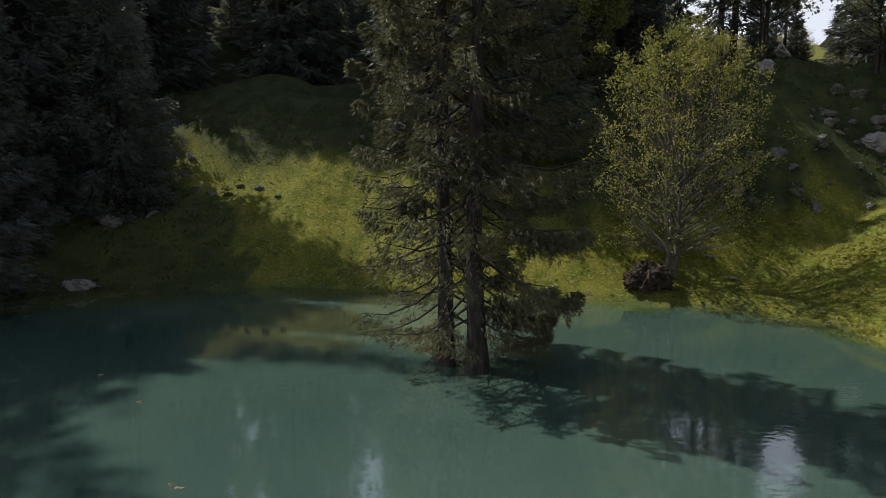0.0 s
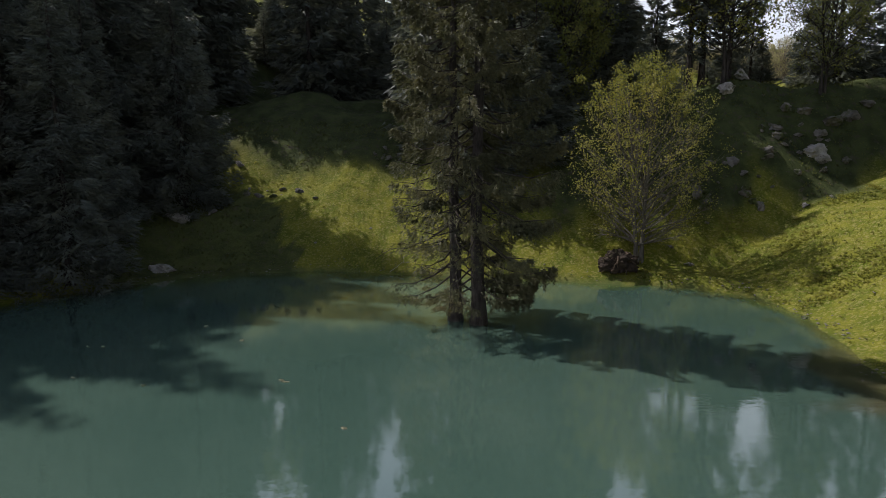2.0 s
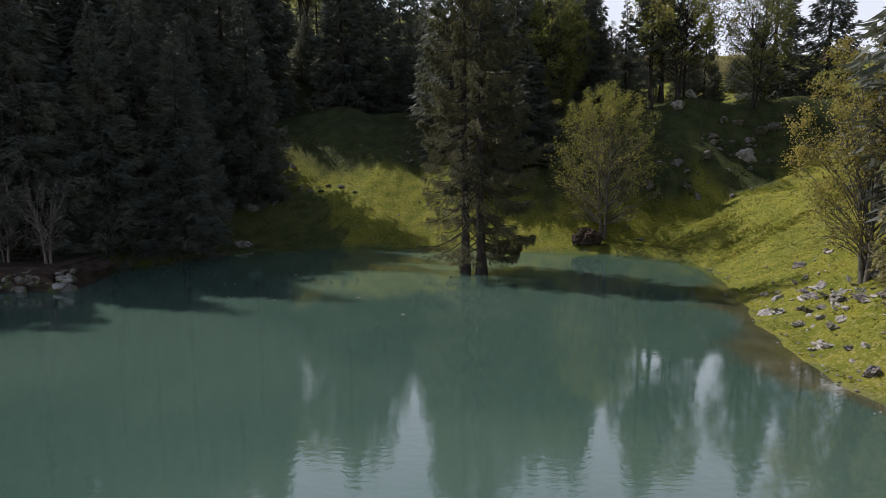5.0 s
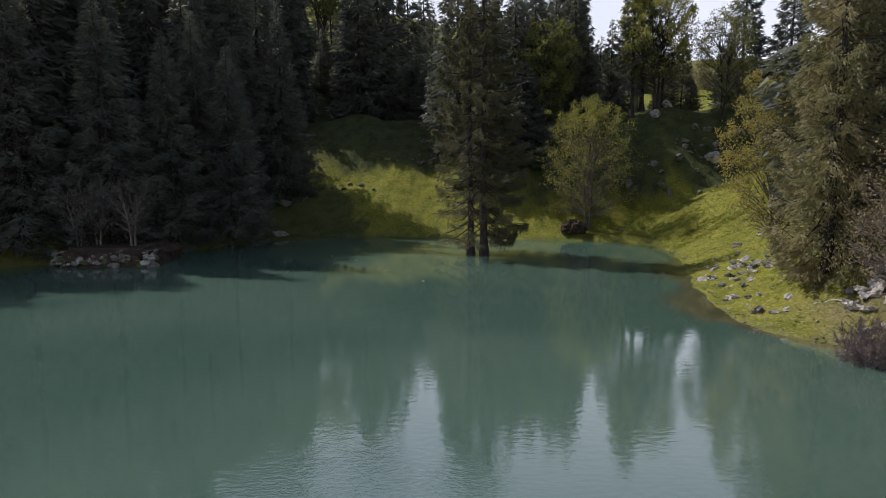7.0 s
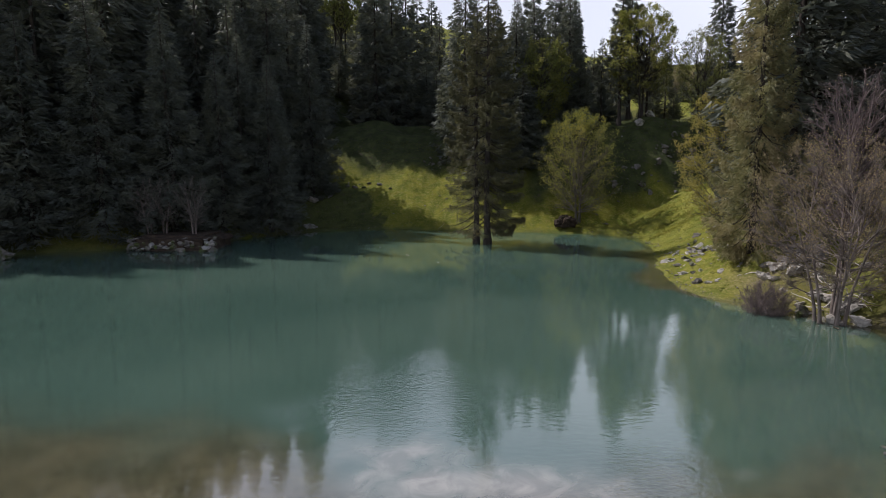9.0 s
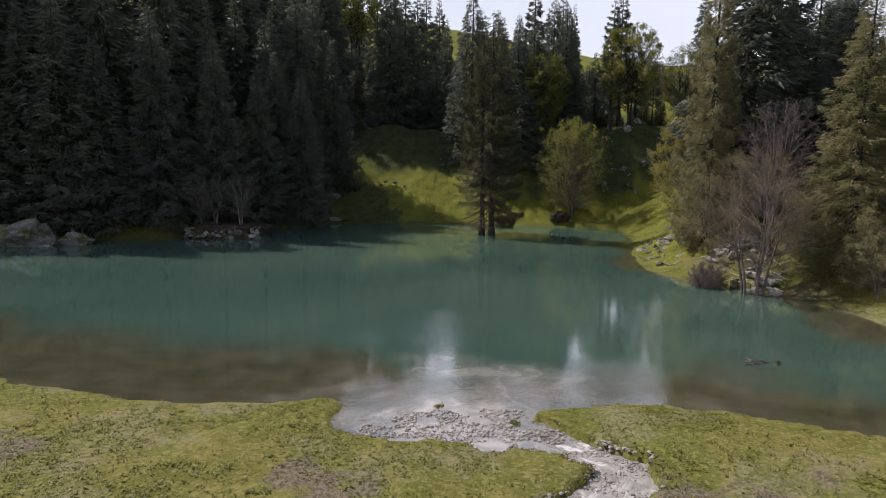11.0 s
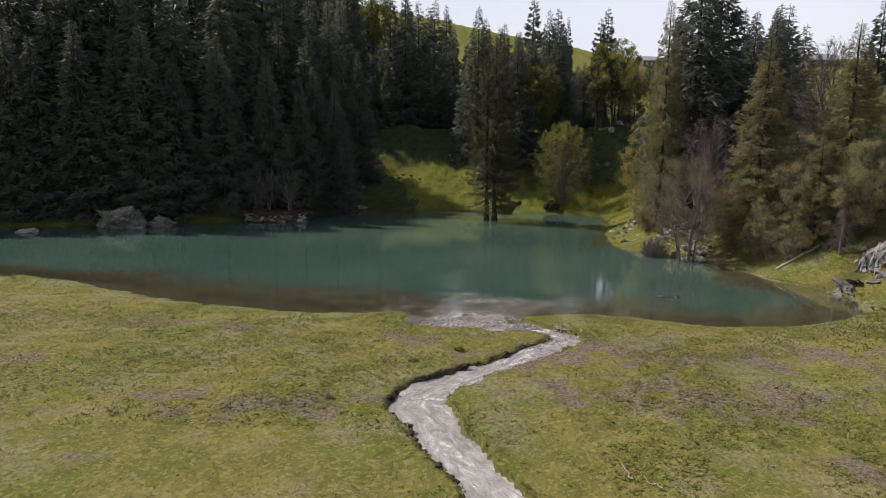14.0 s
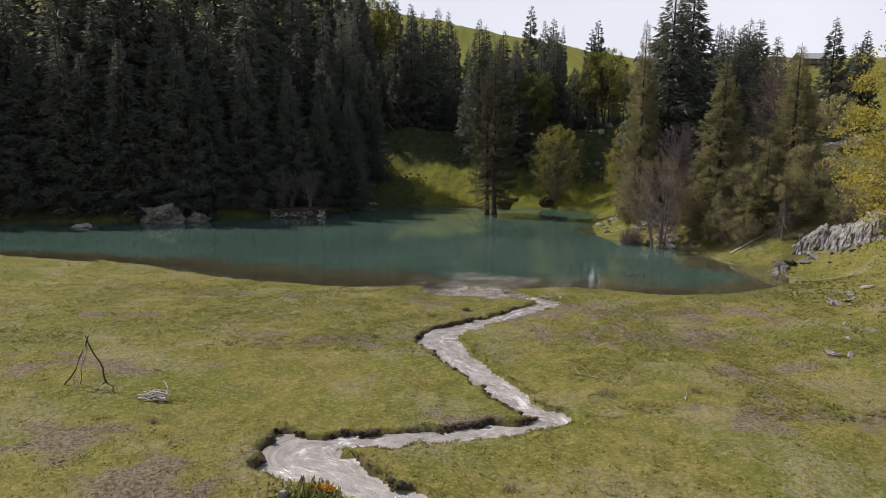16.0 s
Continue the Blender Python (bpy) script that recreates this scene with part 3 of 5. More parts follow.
def build_water():
    gx, gy = np.arange(-95, 21, 0.4), np.arange(-26, 32, 0.4)
    x, y = np.meshgrid(gx, gy, indexing="xy")
    xf, yf = x.ravel(), y.ravel()
    d = shore_distance(xf, yf)
    nx, ny = len(gx), len(gy)
    i, j = np.meshgrid(np.arange(nx - 1), np.arange(ny - 1), indexing="xy")
    k = (j * nx + i).ravel()
    q = np.stack([k, k + 1, k + nx + 1, k + nx], 1)
    q = q[(d[q] < 1.2).any(1)]
    used, inv = np.unique(q, return_inverse=True)
    v = np.stack([xf, yf, np.zeros(len(xf))], 1)[used]
    me = np_mesh("water", v, inv.reshape(-1, 4), M["water"], True)
    xs, ys, ds = v[:, 0], v[:, 1], d[used]
    wob = fbm(xs * 0.35, ys * 0.35, 4, 6)
    shallow = 1.8 + 4 * wob + (2.2 + 4.5 * step(-xs, -1, 10)) * step(-ys, 6, 14) + 2.2 * step(xs, 4, 9) * step(-ys, 8, 15)
    murk = 0.4 + 0.6 * step(-ds / np.maximum(shallow, 0.9), 0.05, 1.0)
    fan = np.hypot((xs + 1.6) / 6.8, (ys + 22.6) / 5.4)
    silt = (1 - step(fan + 0.9 * fbm(xs * 0.7, ys * 0.7, 4, 7), 0.35, 1.05))
    bar = 1 - step(np.hypot((xs + 2.0) / 3.3, (ys + 23.0) / 2.7) + 0.8 * fbm(xs * 1.3, ys * 1.3, 4, 27), 0.45, 1.0)
    silt = np.maximum(silt * 0.6, bar)
    murk = np.maximum(murk, silt * 0.95)
    chop = (1 - step(np.hypot((xs + 3.8) / 5.0, (ys + 13.0) / 4.2) + 0.9 * fbm(xs * 0.4, ys * 0.4, 3, 37), 0.3, 1.1)) + 0.9 * (1 - step(np.hypot((xs - 3.6) / 2.6, (ys + 18.8) / 3.0), 0.4, 1.0)) + 0.8 * (1 - step(fan, 0.5, 1.0))
    for key, val in (("murk", murk), ("silt", silt), ("chop", chop)):
        me.attributes.new(key, "FLOAT", "POINT").data.foreach_set("value", np.clip(val, 0, 1).astype(np.float32))
    return tagged(new("water", me), "murky turquoise mountain lake with a still surface", "lake", kind="structure")


def build_stream():
    p = chaikin(STREAM, False, 4)
    a = unit(np.gradient(p[:, :2], axis=0))
    side = np.stack([-a[:, 1], a[:, 0]], 1)
    z = np.interp(np.linspace(0, 1, len(p)), np.linspace(0, 1, len(S_Z)), S_Z)
    _, row = to_line(p[:, 0], p[:, 1], STREAM_LINE, False)
    i, t = stream_level(row)
    z = S_Z[i] * (1 - t) + S_Z[np.minimum(i + 1, len(S_Z) - 1)] * t
    cols = 9
    u = np.linspace(-1.5, 1.5, cols)
    xy = p[:, None, :2] + side[:, None] * (u[None, :, None] * p[:, 2][:, None, None])
    lift = 0.05 * fbm(xy[..., 0] * 2.5, xy[..., 1] * 2.5, 3, 14)
    v = np.concatenate([xy, (z[:, None] + lift + 0.012)[..., None]], 2).reshape(-1, 3)
    r, c = np.meshgrid(np.arange(len(p) - 1), np.arange(cols - 1), indexing="ij")
    k = (r * cols + c).ravel()
    f = np.stack([k, k + 1, k + cols + 1, k + cols], 1)
    me = np_mesh("stream", v, f, M["stream"], True)
    run = np.concatenate([[0], np.cumsum(np.hypot(*np.diff(p[:, :2], axis=0).T))])
    uv = np.stack([np.repeat(run, cols), (u[None, :] * p[:, 2][:, None]).ravel(), np.zeros(len(v))], 1)
    me.attributes.new("flow", "FLOAT_VECTOR", "POINT").data.foreach_set("vector", uv.astype(np.float32).ravel())
    return tagged(new("stream", me), "shallow milky grey stream rushing through the meadow", "stream", kind="structure")


build_ground()
build_water()
build_stream()


# ---- trees ----
def spruce_meshes(seed, h, r, n_branch, n_spray, length, width, needles, start=0.06, bias=None, girth=0.24, top_thin=0.95, dead_to=0.0, inner=0.08, single=None, clump=0.0):
    """Trunk, limbs and needle sprays of one spruce. bias: (azimuth, share) thins that side's needles."""
    rng = np.random.default_rng(seed)
    trunk, limbs = Batch(), Batch()
    s = np.linspace(0, 1, 14)
    bend = np.cumsum(rng.normal(0, 0.03, (14, 2)), 0) * (h / 20)
    axis_pts = np.stack([bend[:, 0], bend[:, 1], s * h - 0.4 * (s == 0)], 1)
    flare = 1 + 0.7 * np.exp(-s * h / 0.5)
    trunk.tube(axis_pts, girth * (1 - s) ** 0.8 * flare + 0.012, 9)
    u = (np.arange(n_branch) + rng.random(n_branch)) / n_branch
    z = h * (start + (0.985 - start) * u)
    rel = z / h
    L = r * (1 - rel) ** top_thin * rng.uniform(0.72, 1.12, n_branch) * (0.66 + 0.34 * step(rel, start, start + 0.16)) + 0.07
    az = np.arange(n_branch) * 2.399 + rng.normal(0, 0.35, n_branch)
    rise = 0.55 * rel - (0.42 if clump > 0 else 0.50) + rng.normal(0, 0.1, n_branch)
    up = rng.uniform(0.12, 0.3, n_branch) * (0.35 if clump > 0 else 1.0)
    bx, by = np.interp(z, axis_pts[:, 2], axis_pts[:, 0]), np.interp(z, axis_pts[:, 2], axis_pts[:, 1])
    yaw = rng.normal(0, 0.25, n_branch)

    def on(b, t):
        a = az[b] + yaw[b] * t
        rad = L[b] * t * (1 - 0.08 * t)
        return np.stack([bx[b] + np.cos(a) * rad, by[b] + np.sin(a) * rad, z[b] + L[b] * (rise[b] * t + up[b] * t**2.6 - 0.12 * np.sin(t * 3.1))], -1)

    t5 = np.linspace(0, 1, 4)
    for b in range(n_branch):
        if single is not None:
            limbs = Batch()
            single.append(limbs)
        if single is None and b % 2:
            continue
        limbs.tube(on(np.full(4, b), t5 * 0.96), (0.012 + 0.013 * L[b]) * (1 - t5 * 0.85), 3)
        if rel[b] < dead_to:
            for _ in range(7):
                q = rng.uniform(0.25, 0.9)
                p0 = on(np.array([b]), np.array([q]))[0]
                dv = np.array([np.cos(az[b] + rng.choice([-0.8, 0.8])), np.sin(az[b] + rng.choice([-0.8, 0.8])), rng.uniform(-0.6, 0.2)])
                limbs.tube([p0, p0 + dv * 0.25 * L[b] * 0.6, p0 + dv * 0.4 * L[b] * 0.6 + [0, 0, -0.05]], [0.012, 0.008, 0.003], 3)
    weight = L + 0.12
    if bias is not None:
        side = 0.5 - 0.5 * np.cos(az - bias[0])
        weight = weight * (1 - bias[1] * (1 - side) * (1 - step(rel, 0.25, 0.6))) * (1 + 0.35 * side * (1 - step(rel, 0.2, 0.45)))
    weight = weight * np.where(rel < dead_to, 0.3 if clump == 0 else 0.13, 1.0) * np.exp(clump * rng.normal(size=n_branch))
    b = rng.choice(n_branch, n_spray, p=weight / weight.sum())
    per = np.clip((L * 4.2).astype(int), 4, 16)[b]                  # side twigs on each branch
    j = np.floor((inner + (1 - inner) * rng.random(n_spray) ** (0.75 if clump > 0 else 0.95)) * per)
    t = np.clip((j + 0.5) / per, 0.05, 1.0)
    side = np.where(rng.random(n_spray) < 0.5, -1.0, 1.0)
    v = np.sqrt(rng.random(n_spray))
    h0 = np.sin(b * 12.9898 + j * 78.233 + side * 3.7) * 43758.5453
    h0 = h0 - np.floor(h0)                                            # one number for each twig
    a = az[b] + yaw[b] * t
    out = np.stack([np.cos(a), np.sin(a), np.zeros(n_spray)], 1)
    cross = np.stack([-np.sin(a), np.cos(a), np.zeros(n_spray)], 1)
    reach = (0.42 * L[b] * (1.08 - t) + 0.14) * (0.55 + 0.65 * h0) * (0.85 if clump > 0 else 1.0)
    along = out * 0.62 + cross * (side * 0.72)[:, None]
    p = on(b, t) + along * (v * reach)[:, None] + rng.normal(0, (0.02 + 0.012 * r) * (1 - 0.6 * (clump > 0)), (n_spray, 3))
    p[:, 2] -= (0.18 + 0.5 * h0) * (1.1 if clump > 0 else 1.0) * v**1.6 * reach + 0.1 * rng.random(n_spray) ** 3 * L[b]
    d = along + rng.normal(0, 0.3 if clump == 0 else 0.55, (n_spray, 3)) + out * 0.25
    d[:, 2] += rng.uniform(-0.85, 0.1, n_spray) - 0.35 * (clump > 0)
    size = rng.uniform(0.6, 1.25, n_spray) * (0.45 + 0.55 * step(1 - rel[b], 0.0, 0.3))
    crown = spikes("crown", p, d, length * size, width * size, needles, rng)
    return trunk.mesh("trunk", M["bark"]), limbs.mesh("branchwork", M["bark"]) if single is None else None, crown


def make_tree(name, label, category, meshes, at, group="", limbs=()):
    tree = thing(name, label, category, group, at=at)
    for me in limbs:
        part("branch", me, tree)
    for n, me in zip(("trunk", "branchwork", "crown"), meshes):
        if me is None:
            continue
        for each in me if isinstance(me, list) else [me]:
            ob = part(n, each, tree)
            if n != "trunk":
                tagged(ob, kind="stuff")
    return tree


def stand(x, y, yaw=0.0, scale=1.0, tall=1.0, sink=0.1):
    """A pose on the ground, turned and scaled."""
    return Matrix.Translation((x, y, ground_z(x, y) - sink)) @ Matrix.Rotation(yaw, 4, "Z") @ Matrix.Diagonal((scale, scale, scale * tall, 1))


# the two spruces that stand in the lake
ones, twos = [], []
first = spruce_meshes(3, 19.4, 3.9, 92, 76000, 0.15, 0.021, M["needles_grey"], 0.11, (radians(185), 0.6), 0.24, 0.46, 0.30, 0.32, ones, 0.6)
second = spruce_meshes(8, 21.2, 4.1, 130, 130000, 0.15, 0.021, M["needles_grey"], 0.09, (radians(205), 0.8), 0.27, 0.5, 0.0, 0.22, twos, 0.3)
twin_one = make_tree("spruce", "tall dark spruce standing in the lake, sparse dead lower branches", "spruce tree", first, pose(0, 20.0, -0.5), "spruces standing in the lake", [k.mesh("branch", M["bark"]) for k in ones])
make_tree("spruce", "tall dense spruce standing in the lake beside its twin", "spruce tree", second, pose(1.05, 19.4, -0.5), "spruces standing in the lake", [k.mesh("branch", M["bark"]) for k in twos])
rng = np.random.default_rng(41)
shoot = rng.integers(0, 26, 1300)
away = unit(rng.normal(size=(26, 3)) * [1, 1, 0.35] + [-0.35, -0.5, 0.0])
p = np.array([0, 0, 1.35]) + rng.normal(0, 0.3, (26, 3))[shoot] + away[shoot] * (rng.random(1300) * rng.uniform(0.3, 0.9, 26)[shoot])[:, None] + rng.normal(0, 0.06, (1300, 3))
tagged(part("low_shoots", spikes("low_shoots", p, away[shoot] + rng.normal(0, 0.7, (1300, 3)), 0.15, 0.02, M["needles_old"], rng), twin_one, "short olive shoots round the foot"), kind="stuff")

FORMS = ((5.5, 0.98), (5.9, 0.95), (5.0, 1.0), (5.6, 0.9))
DARK = [spruce_meshes(20 + k, 24, r, 200, 11000, 0.66, 0.100, M["needles"], 0.02 + 0.02 * (k % 2), None, 0.26, tt) for k, (r, tt) in enumerate(FORMS)]
FAR = [spruce_meshes(30 + k, 24, r * 0.9, 110, 6400, 0.88, 0.128, M["needles"], 0.03, None, 0.26, tt) for k, (r, tt) in enumerate(FORMS)]
NEAR = [spruce_meshes(50 + k, 24, r, 230, 28000, 0.42, 0.058, M["needles"], 0.02, None, 0.26, tt) for k, (r, tt) in enumerate(FORMS[:2])]
HIGH = [spruce_meshes(36 + k, 24, 3.9, 80, 9000, 0.60, 0.08, M["needles"], 0.15, None, 0.30, 0.7, 0.34) for k in range(2)]
MOSSY = [spruce_meshes(40 + k, 20, r, 200, 44000, 0.29, 0.038, M["needles_old"], 0.03, None, 0.27, tt) for k, (r, tt) in enumerate(((4.5, 0.78), (4.8, 0.85)))]


def spruce_at(kind, k, x, y, top, label, group, rng, wide=1.0):
    """A spruce on the ground whose tip reaches the height top."""
    size = (top - ground_z(x, y)) / (20 if kind is MOSSY else 24)
    return make_tree("spruce", label, "spruce tree", kind[k % len(kind)], stand(x, y, rng.random() * 6.28, size * wide, 1 / wide), group)


rng = np.random.default_rng(77)
# on the rise behind the lake: the front rank, some of it added to shade the slope, then the trees farther up
for x, y, top in [(-22, 52, 41), (-0.9, 40.5, 28.6), (2.3, 41.5, 26.0), (6.8, 39.4, 25.0), (10.2, 46.5, 29.4), (12.6, 50, 28.2), (5.6, 46, 26), (-12.5, 51.5, 32.6), (-10.6, 54, 32.4), (-13.2, 57, 34.5), (-8.9, 57.5, 32.2),
                  (-21.5, 48.8, 34), (-28, 54.5, 33), (4.6, 37.4, 24.5), (2.0, 38.0, 22), (-24, 56, 44), (-34, 50.5, 32), (-30, 60, 47), (-38, 58, 48), (-34, 57, 40), (-42, 60, 50), (-36, 64, 50), (-49, 57, 47), (-46, 66, 52), (9.0, 41.0, 23.5), (10.9, 40.4, 26.5),
                  (29.0, 22.5, 24.4), (33, 42, 27), (37, 38, 27), (28.4, 42.5, 28.8), (-3.4, 47.5, 20.0)]:
    spruce_at(FAR if y > 50 else DARK, int(rng.integers(4)), x, y, top, "tall dark green spruce on the rise behind the lake", "spruces behind the lake", rng)
for x, y, top, wide in [(-19.0, 85, 42.4, 1.0), (-9.7, 92, 41.2, 1.1), (-7.7, 102, 42.2, 1.0), (-5.7, 98, 37.2, 0.9), (-24, 100, 35, 1.3), (-20.5, 96, 34, 1.3), (-27.5, 95, 36, 1.3), (-17, 99, 34, 1.2), (-2.6, 100, 33, 1.0), (1.3, 78, 34.5, 1.0), (5.4, 84, 34.5, 1.15), (15.0, 60, 31.0, 0.72), (3.4, 80, 31.5, 1.1), (8.2, 86, 33, 1.0), (-14.2, 76, 37.4, 0.9), (-27, 78, 43, 1.0), (-23.5, 90, 42, 0.9), (-33, 84, 52, 1.0)]:
    spruce_at(FAR, int(rng.integers(4)), x, y, top, "distant spruce on the rising ground behind the lake", "spruces behind the lake", rng, wide)
for k, (x, y, top) in enumerate([(-23, 64, 23), (-19.5, 62, 22), (-17, 66, 24), (-20.5, 69, 26), (-15.5, 63, 22), (-4.4, 50, 18.5), (-6, 56, 20), (-2.5, 57, 19.5), (-7.5, 62, 22), (16.4, 54, 21.5), (13.4, 53, 21.5), (19.2, 56, 20.5), (9, 47.5, 17.5), (11.4, 45.5, 17), (13.6, 47.2, 17), (15.4, 48.4, 14.6), (19.8, 49.4, 14.8), (22.4, 51, 15), (25.4, 48.2, 14.4), (29.6, 48, 19), (30.6, 47.0, 16), (33.5, 46, 15.5), (17.6, 52.5, 15.4), (22.2, 46.4, 16.8), (24.6, 46, 15.8)]):
    spruce_at(DARK, k, x, y, top, "low young spruce on the edge of the rise", "young spruces on the rise", rng, 1.7)
# added spruces, mostly hidden by other trees, that throw shade on the slope
for k, (x, y, top) in enumerate([(1.8, 34.4, 15.5), (5.4, 35.8, 17), (12.0, 39.6, 19.0)]):
    spruce_at(DARK, k, x, y, top, "short broad spruce added to shade the slope behind the lake", "spruces behind the lake", rng, 1.45)
for k, (x, y, top) in enumerate([(16.4, 39.6, 26.8), (17.7, 40.6, 28.4), (19.9, 41.2, 22.5), (15.0, 42.4, 21.0), (9.3, 64, 35.6), (12.9, 58, 32.0), (23.2, 45, 20.8)]):
    spruce_at(HIGH, k, x, y, top, "tall spruce with a bare straight lower trunk on the rise", "spruces behind the lake", rng)
# the dark wood on the west shore, open where the sun reaches the slope
for row, (back, step_x) in enumerate(((1.2, 3.3), (5.5, 4.4), (11, 5.8), (20, 5.6))):
    x = -17.6 - row * 3.0
    while x > -64:
        sy = np.interp(-x, [14, 17, 19, 23, 33, 44, 60], [29.0, 26.2, 24.2, 19, 13.2, 10.2, 7])
        px, py = x + rng.normal(0, 0.5) - back * 0.35, sy + back + rng.normal(0, 0.6)
        if 0.47 * px + 0.88 * py < 23:
            tall = rng.uniform(15, 21) if row == 0 else rng.uniform(20, 27) + 3 * row
            tall = min(tall, 19.5) if px > -31 else tall
            spruce_at(NEAR if row < 1 and px > -32 else DARK if row < 1 else FAR, int(rng.integers(4)), px, py, ground_z(px, py) + tall, "dense dark spruce in the shaded wood on the shore", "spruces of the shore wood", rng, 1.15 if row == 0 else 1.0)
        x -= step_x * rng.uniform(0.8, 1.25)
# extra spruces, added and sized so their shadows border the sunlit strip
for x, y, tall in [(-21, 33.2, 24), (-24.5, 36, 23), (-19.8, 29.6, 15), (-27, 33, 24), (-22.5, 29, 20), (-29.5, 37, 25), (-21.5, 25.5, 17), (-17.4, 35.4, 18), (-20.3, 38.2, 23.5), (-25.5, 39.6, 23), (-30, 41.8, 26)]:
    spruce_at(FAR if x < -24 else NEAR, int(rng.integers(4)), x, y, ground_z(x, y) + tall, "dense dark spruce in the shaded wood on the shore", "spruces of the shore wood", rng)
# the east bank
for x, y, top, k, wide in [(14.5, 2.5, 21.0, 0, 0.68), (18.9, -6, 16.4, 1, 1.15), (23.7, -8, 17.1, 0, 1.25), (21.2, -9.5, 9.5, 1, 1.3)]:
    spruce_at(MOSSY, k, x, y, top, "brownish green mossy spruce on the rocky bank", "spruces on the east bank", rng, wide)
for x, y, top in [(20.7, 8, 27), (17.8, 5.5, 26), (31.6, 20, 24.4), (27.7, 12, 22.2), (35.3, 8, 22.2), (38.6, 8, 20.9), (34.8, 24, 25.2), (36.5, 30, 24), (41, 32, 24.5), (24, 4, 20.4), (24.8, 10, 21.5), (42, 14, 21), (46, 6, 21), (40, -3, 19), (44.5, 20, 21.5)]:
    spruce_at(FAR if x > 33 else DARK, int(rng.integers(4)), x, y, top, "dark green spruce on the east slope", "spruces on the east slope", rng, 1.18)

# broad-leaved trees
def fan_meshes(seed, h, low, rad, stems, n_limb, n_twig, n_leaf, leaf, leaves, bark, girth=0.12, widest=0.38, fork=0.35, fine=2, twig=1.0, spread=0.3, clump=0.10, top_leaf=0.0, lift=0.14, foot=0.0, flat=1.0):
    """Ascending limbs that fan out to a domed crown, with the leaves in clusters at the twig ends."""
    rng = np.random.default_rng(seed)
    trunks, limbs = [], Batch()

    def reach(s):
        return np.where(s > widest, np.clip(1 - np.clip((s - widest) / (1 - widest), 0, 1) ** 2.3, 0.02, 1) ** 0.5, 0.5 + 0.5 * np.sin(np.clip(s / widest, 0, 1) * np.pi / 2))

    def bow(p0, p1, n, lift):
        t = np.linspace(0, 1, n)[:, None]
        m = p0 + (p1 - p0) * np.array([0.5 - lift, 0.5 - lift, 0.5 + lift]) + rng.normal(0, 0.09, 3) * np.linalg.norm(p1 - p0)
        return p0 * (1 - t) ** 2 + 2 * m * t * (1 - t) + p1 * t**2

    axes = []
    for k in range(stems):
        a = 2 * np.pi * k / stems + rng.random()
        top = np.array([np.cos(a) * rad[0] * spread, np.sin(a) * rad[1] * spread, h * rng.uniform(0.78, 0.9)])
        s = np.linspace(0, 1, 9)
        pts = np.stack([top[0] * s**1.3, top[1] * s**1.3, top[2] * s], 1) + np.cumsum(rng.normal(0, 0.035, (9, 3)), 0) * [1, 1, 0] * h / 10
        pts += np.array([np.cos(a), np.sin(a), 0]) * max(girth * 1.3, foot) * (stems > 1)
        pts[0, 2] = -0.3
        trunks.append(Batch())
        trunks[-1].tube(pts, girth * (1 - 0.9 * s) * (1 + 0.5 * np.exp(-s * 14)), 7)
        axes.append(pts)
    ends, ways = [], []
    n_sub = max(n_twig // n_limb, 1)
    for i in range(n_limb):
        s = ((i + rng.random()) / n_limb) ** 0.85
        a = i * 2.399 + rng.normal(0, 0.3)
        k = reach(np.array(s)) * rng.uniform(0.75, 1.0)
        end = np.array([np.cos(a) * rad[0] * k, np.sin(a) * rad[1] * k, low + (h - low) * s])
        st = axes[rng.integers(stems)]
        z0 = np.clip(end[2] * rng.uniform(fork, fork + 0.25), 0.1 * h, st[-1, 2])
        p0 = np.array([np.interp(z0, st[:, 2], st[:, j]) for j in range(3)])
        cv = bow(p0, end, 7, lift)
        limbs.tube(cv, np.linspace(girth * 0.36, 0.010 * twig, 7), 4)
        for _ in range(n_sub):
            u = rng.uniform(0.3, 1.0) * 5.999
            q = int(u)
            b0 = cv[q] + (cv[q + 1] - cv[q]) * (u - q)
            way = unit((cv[q + 1] - cv[q])[None])[0] * 0.8 + rng.normal(0, 0.45, 3) + [0, 0, 0.2]
            way[2] *= flat
            b1 = b0 + unit(way[None])[0] * rng.uniform(0.10, 0.24) * rad[0]
            tw = bow(b0, b1, 4, 0.05)
            limbs.tube(tw, np.array([0.012, 0.009, 0.006, 0.003]) * twig, 3)
            for _ in range(fine):
                c0 = tw[rng.integers(1, 4)]
                w2 = unit((unit(way[None])[0] + rng.normal(0, 0.6, 3))[None])[0]
                c1 = c0 + w2 * rng.uniform(0.05, 0.13) * rad[0]
                limbs.tube(np.array([c0, (c0 + c1) / 2, c1]), np.array([0.006, 0.005, 0.002]) * twig, 3)
                ends.append(c1), ways.append(w2)
            ends.append(b1), ways.append(unit(way[None])[0])
    ends, ways = np.array(ends), np.array(ways)
    sh = np.clip((ends[:, 2] - low) / (h - low), 0, 1)
    e = np.hypot(ends[:, 0] / rad[0], ends[:, 1] / rad[1]) / reach(sh)
    w = (np.clip(e, 0.05, 1.2) ** 1.6 + top_leaf * step(sh, 0.7, 1.0)) * (0.3 + 0.7 * step(sh, 0.05, 0.5)) * np.exp(0.6 * rng.normal(size=len(e)))
    k = rng.choice(len(ends), n_leaf, p=w / w.sum())
    p = ends[k] + rng.normal(0, clump, (n_leaf, 3)) * [1, 1, flat]
    d = ways[k] * 0.5 + rng.normal(size=(n_leaf, 3)) + [0, 0, -0.2]
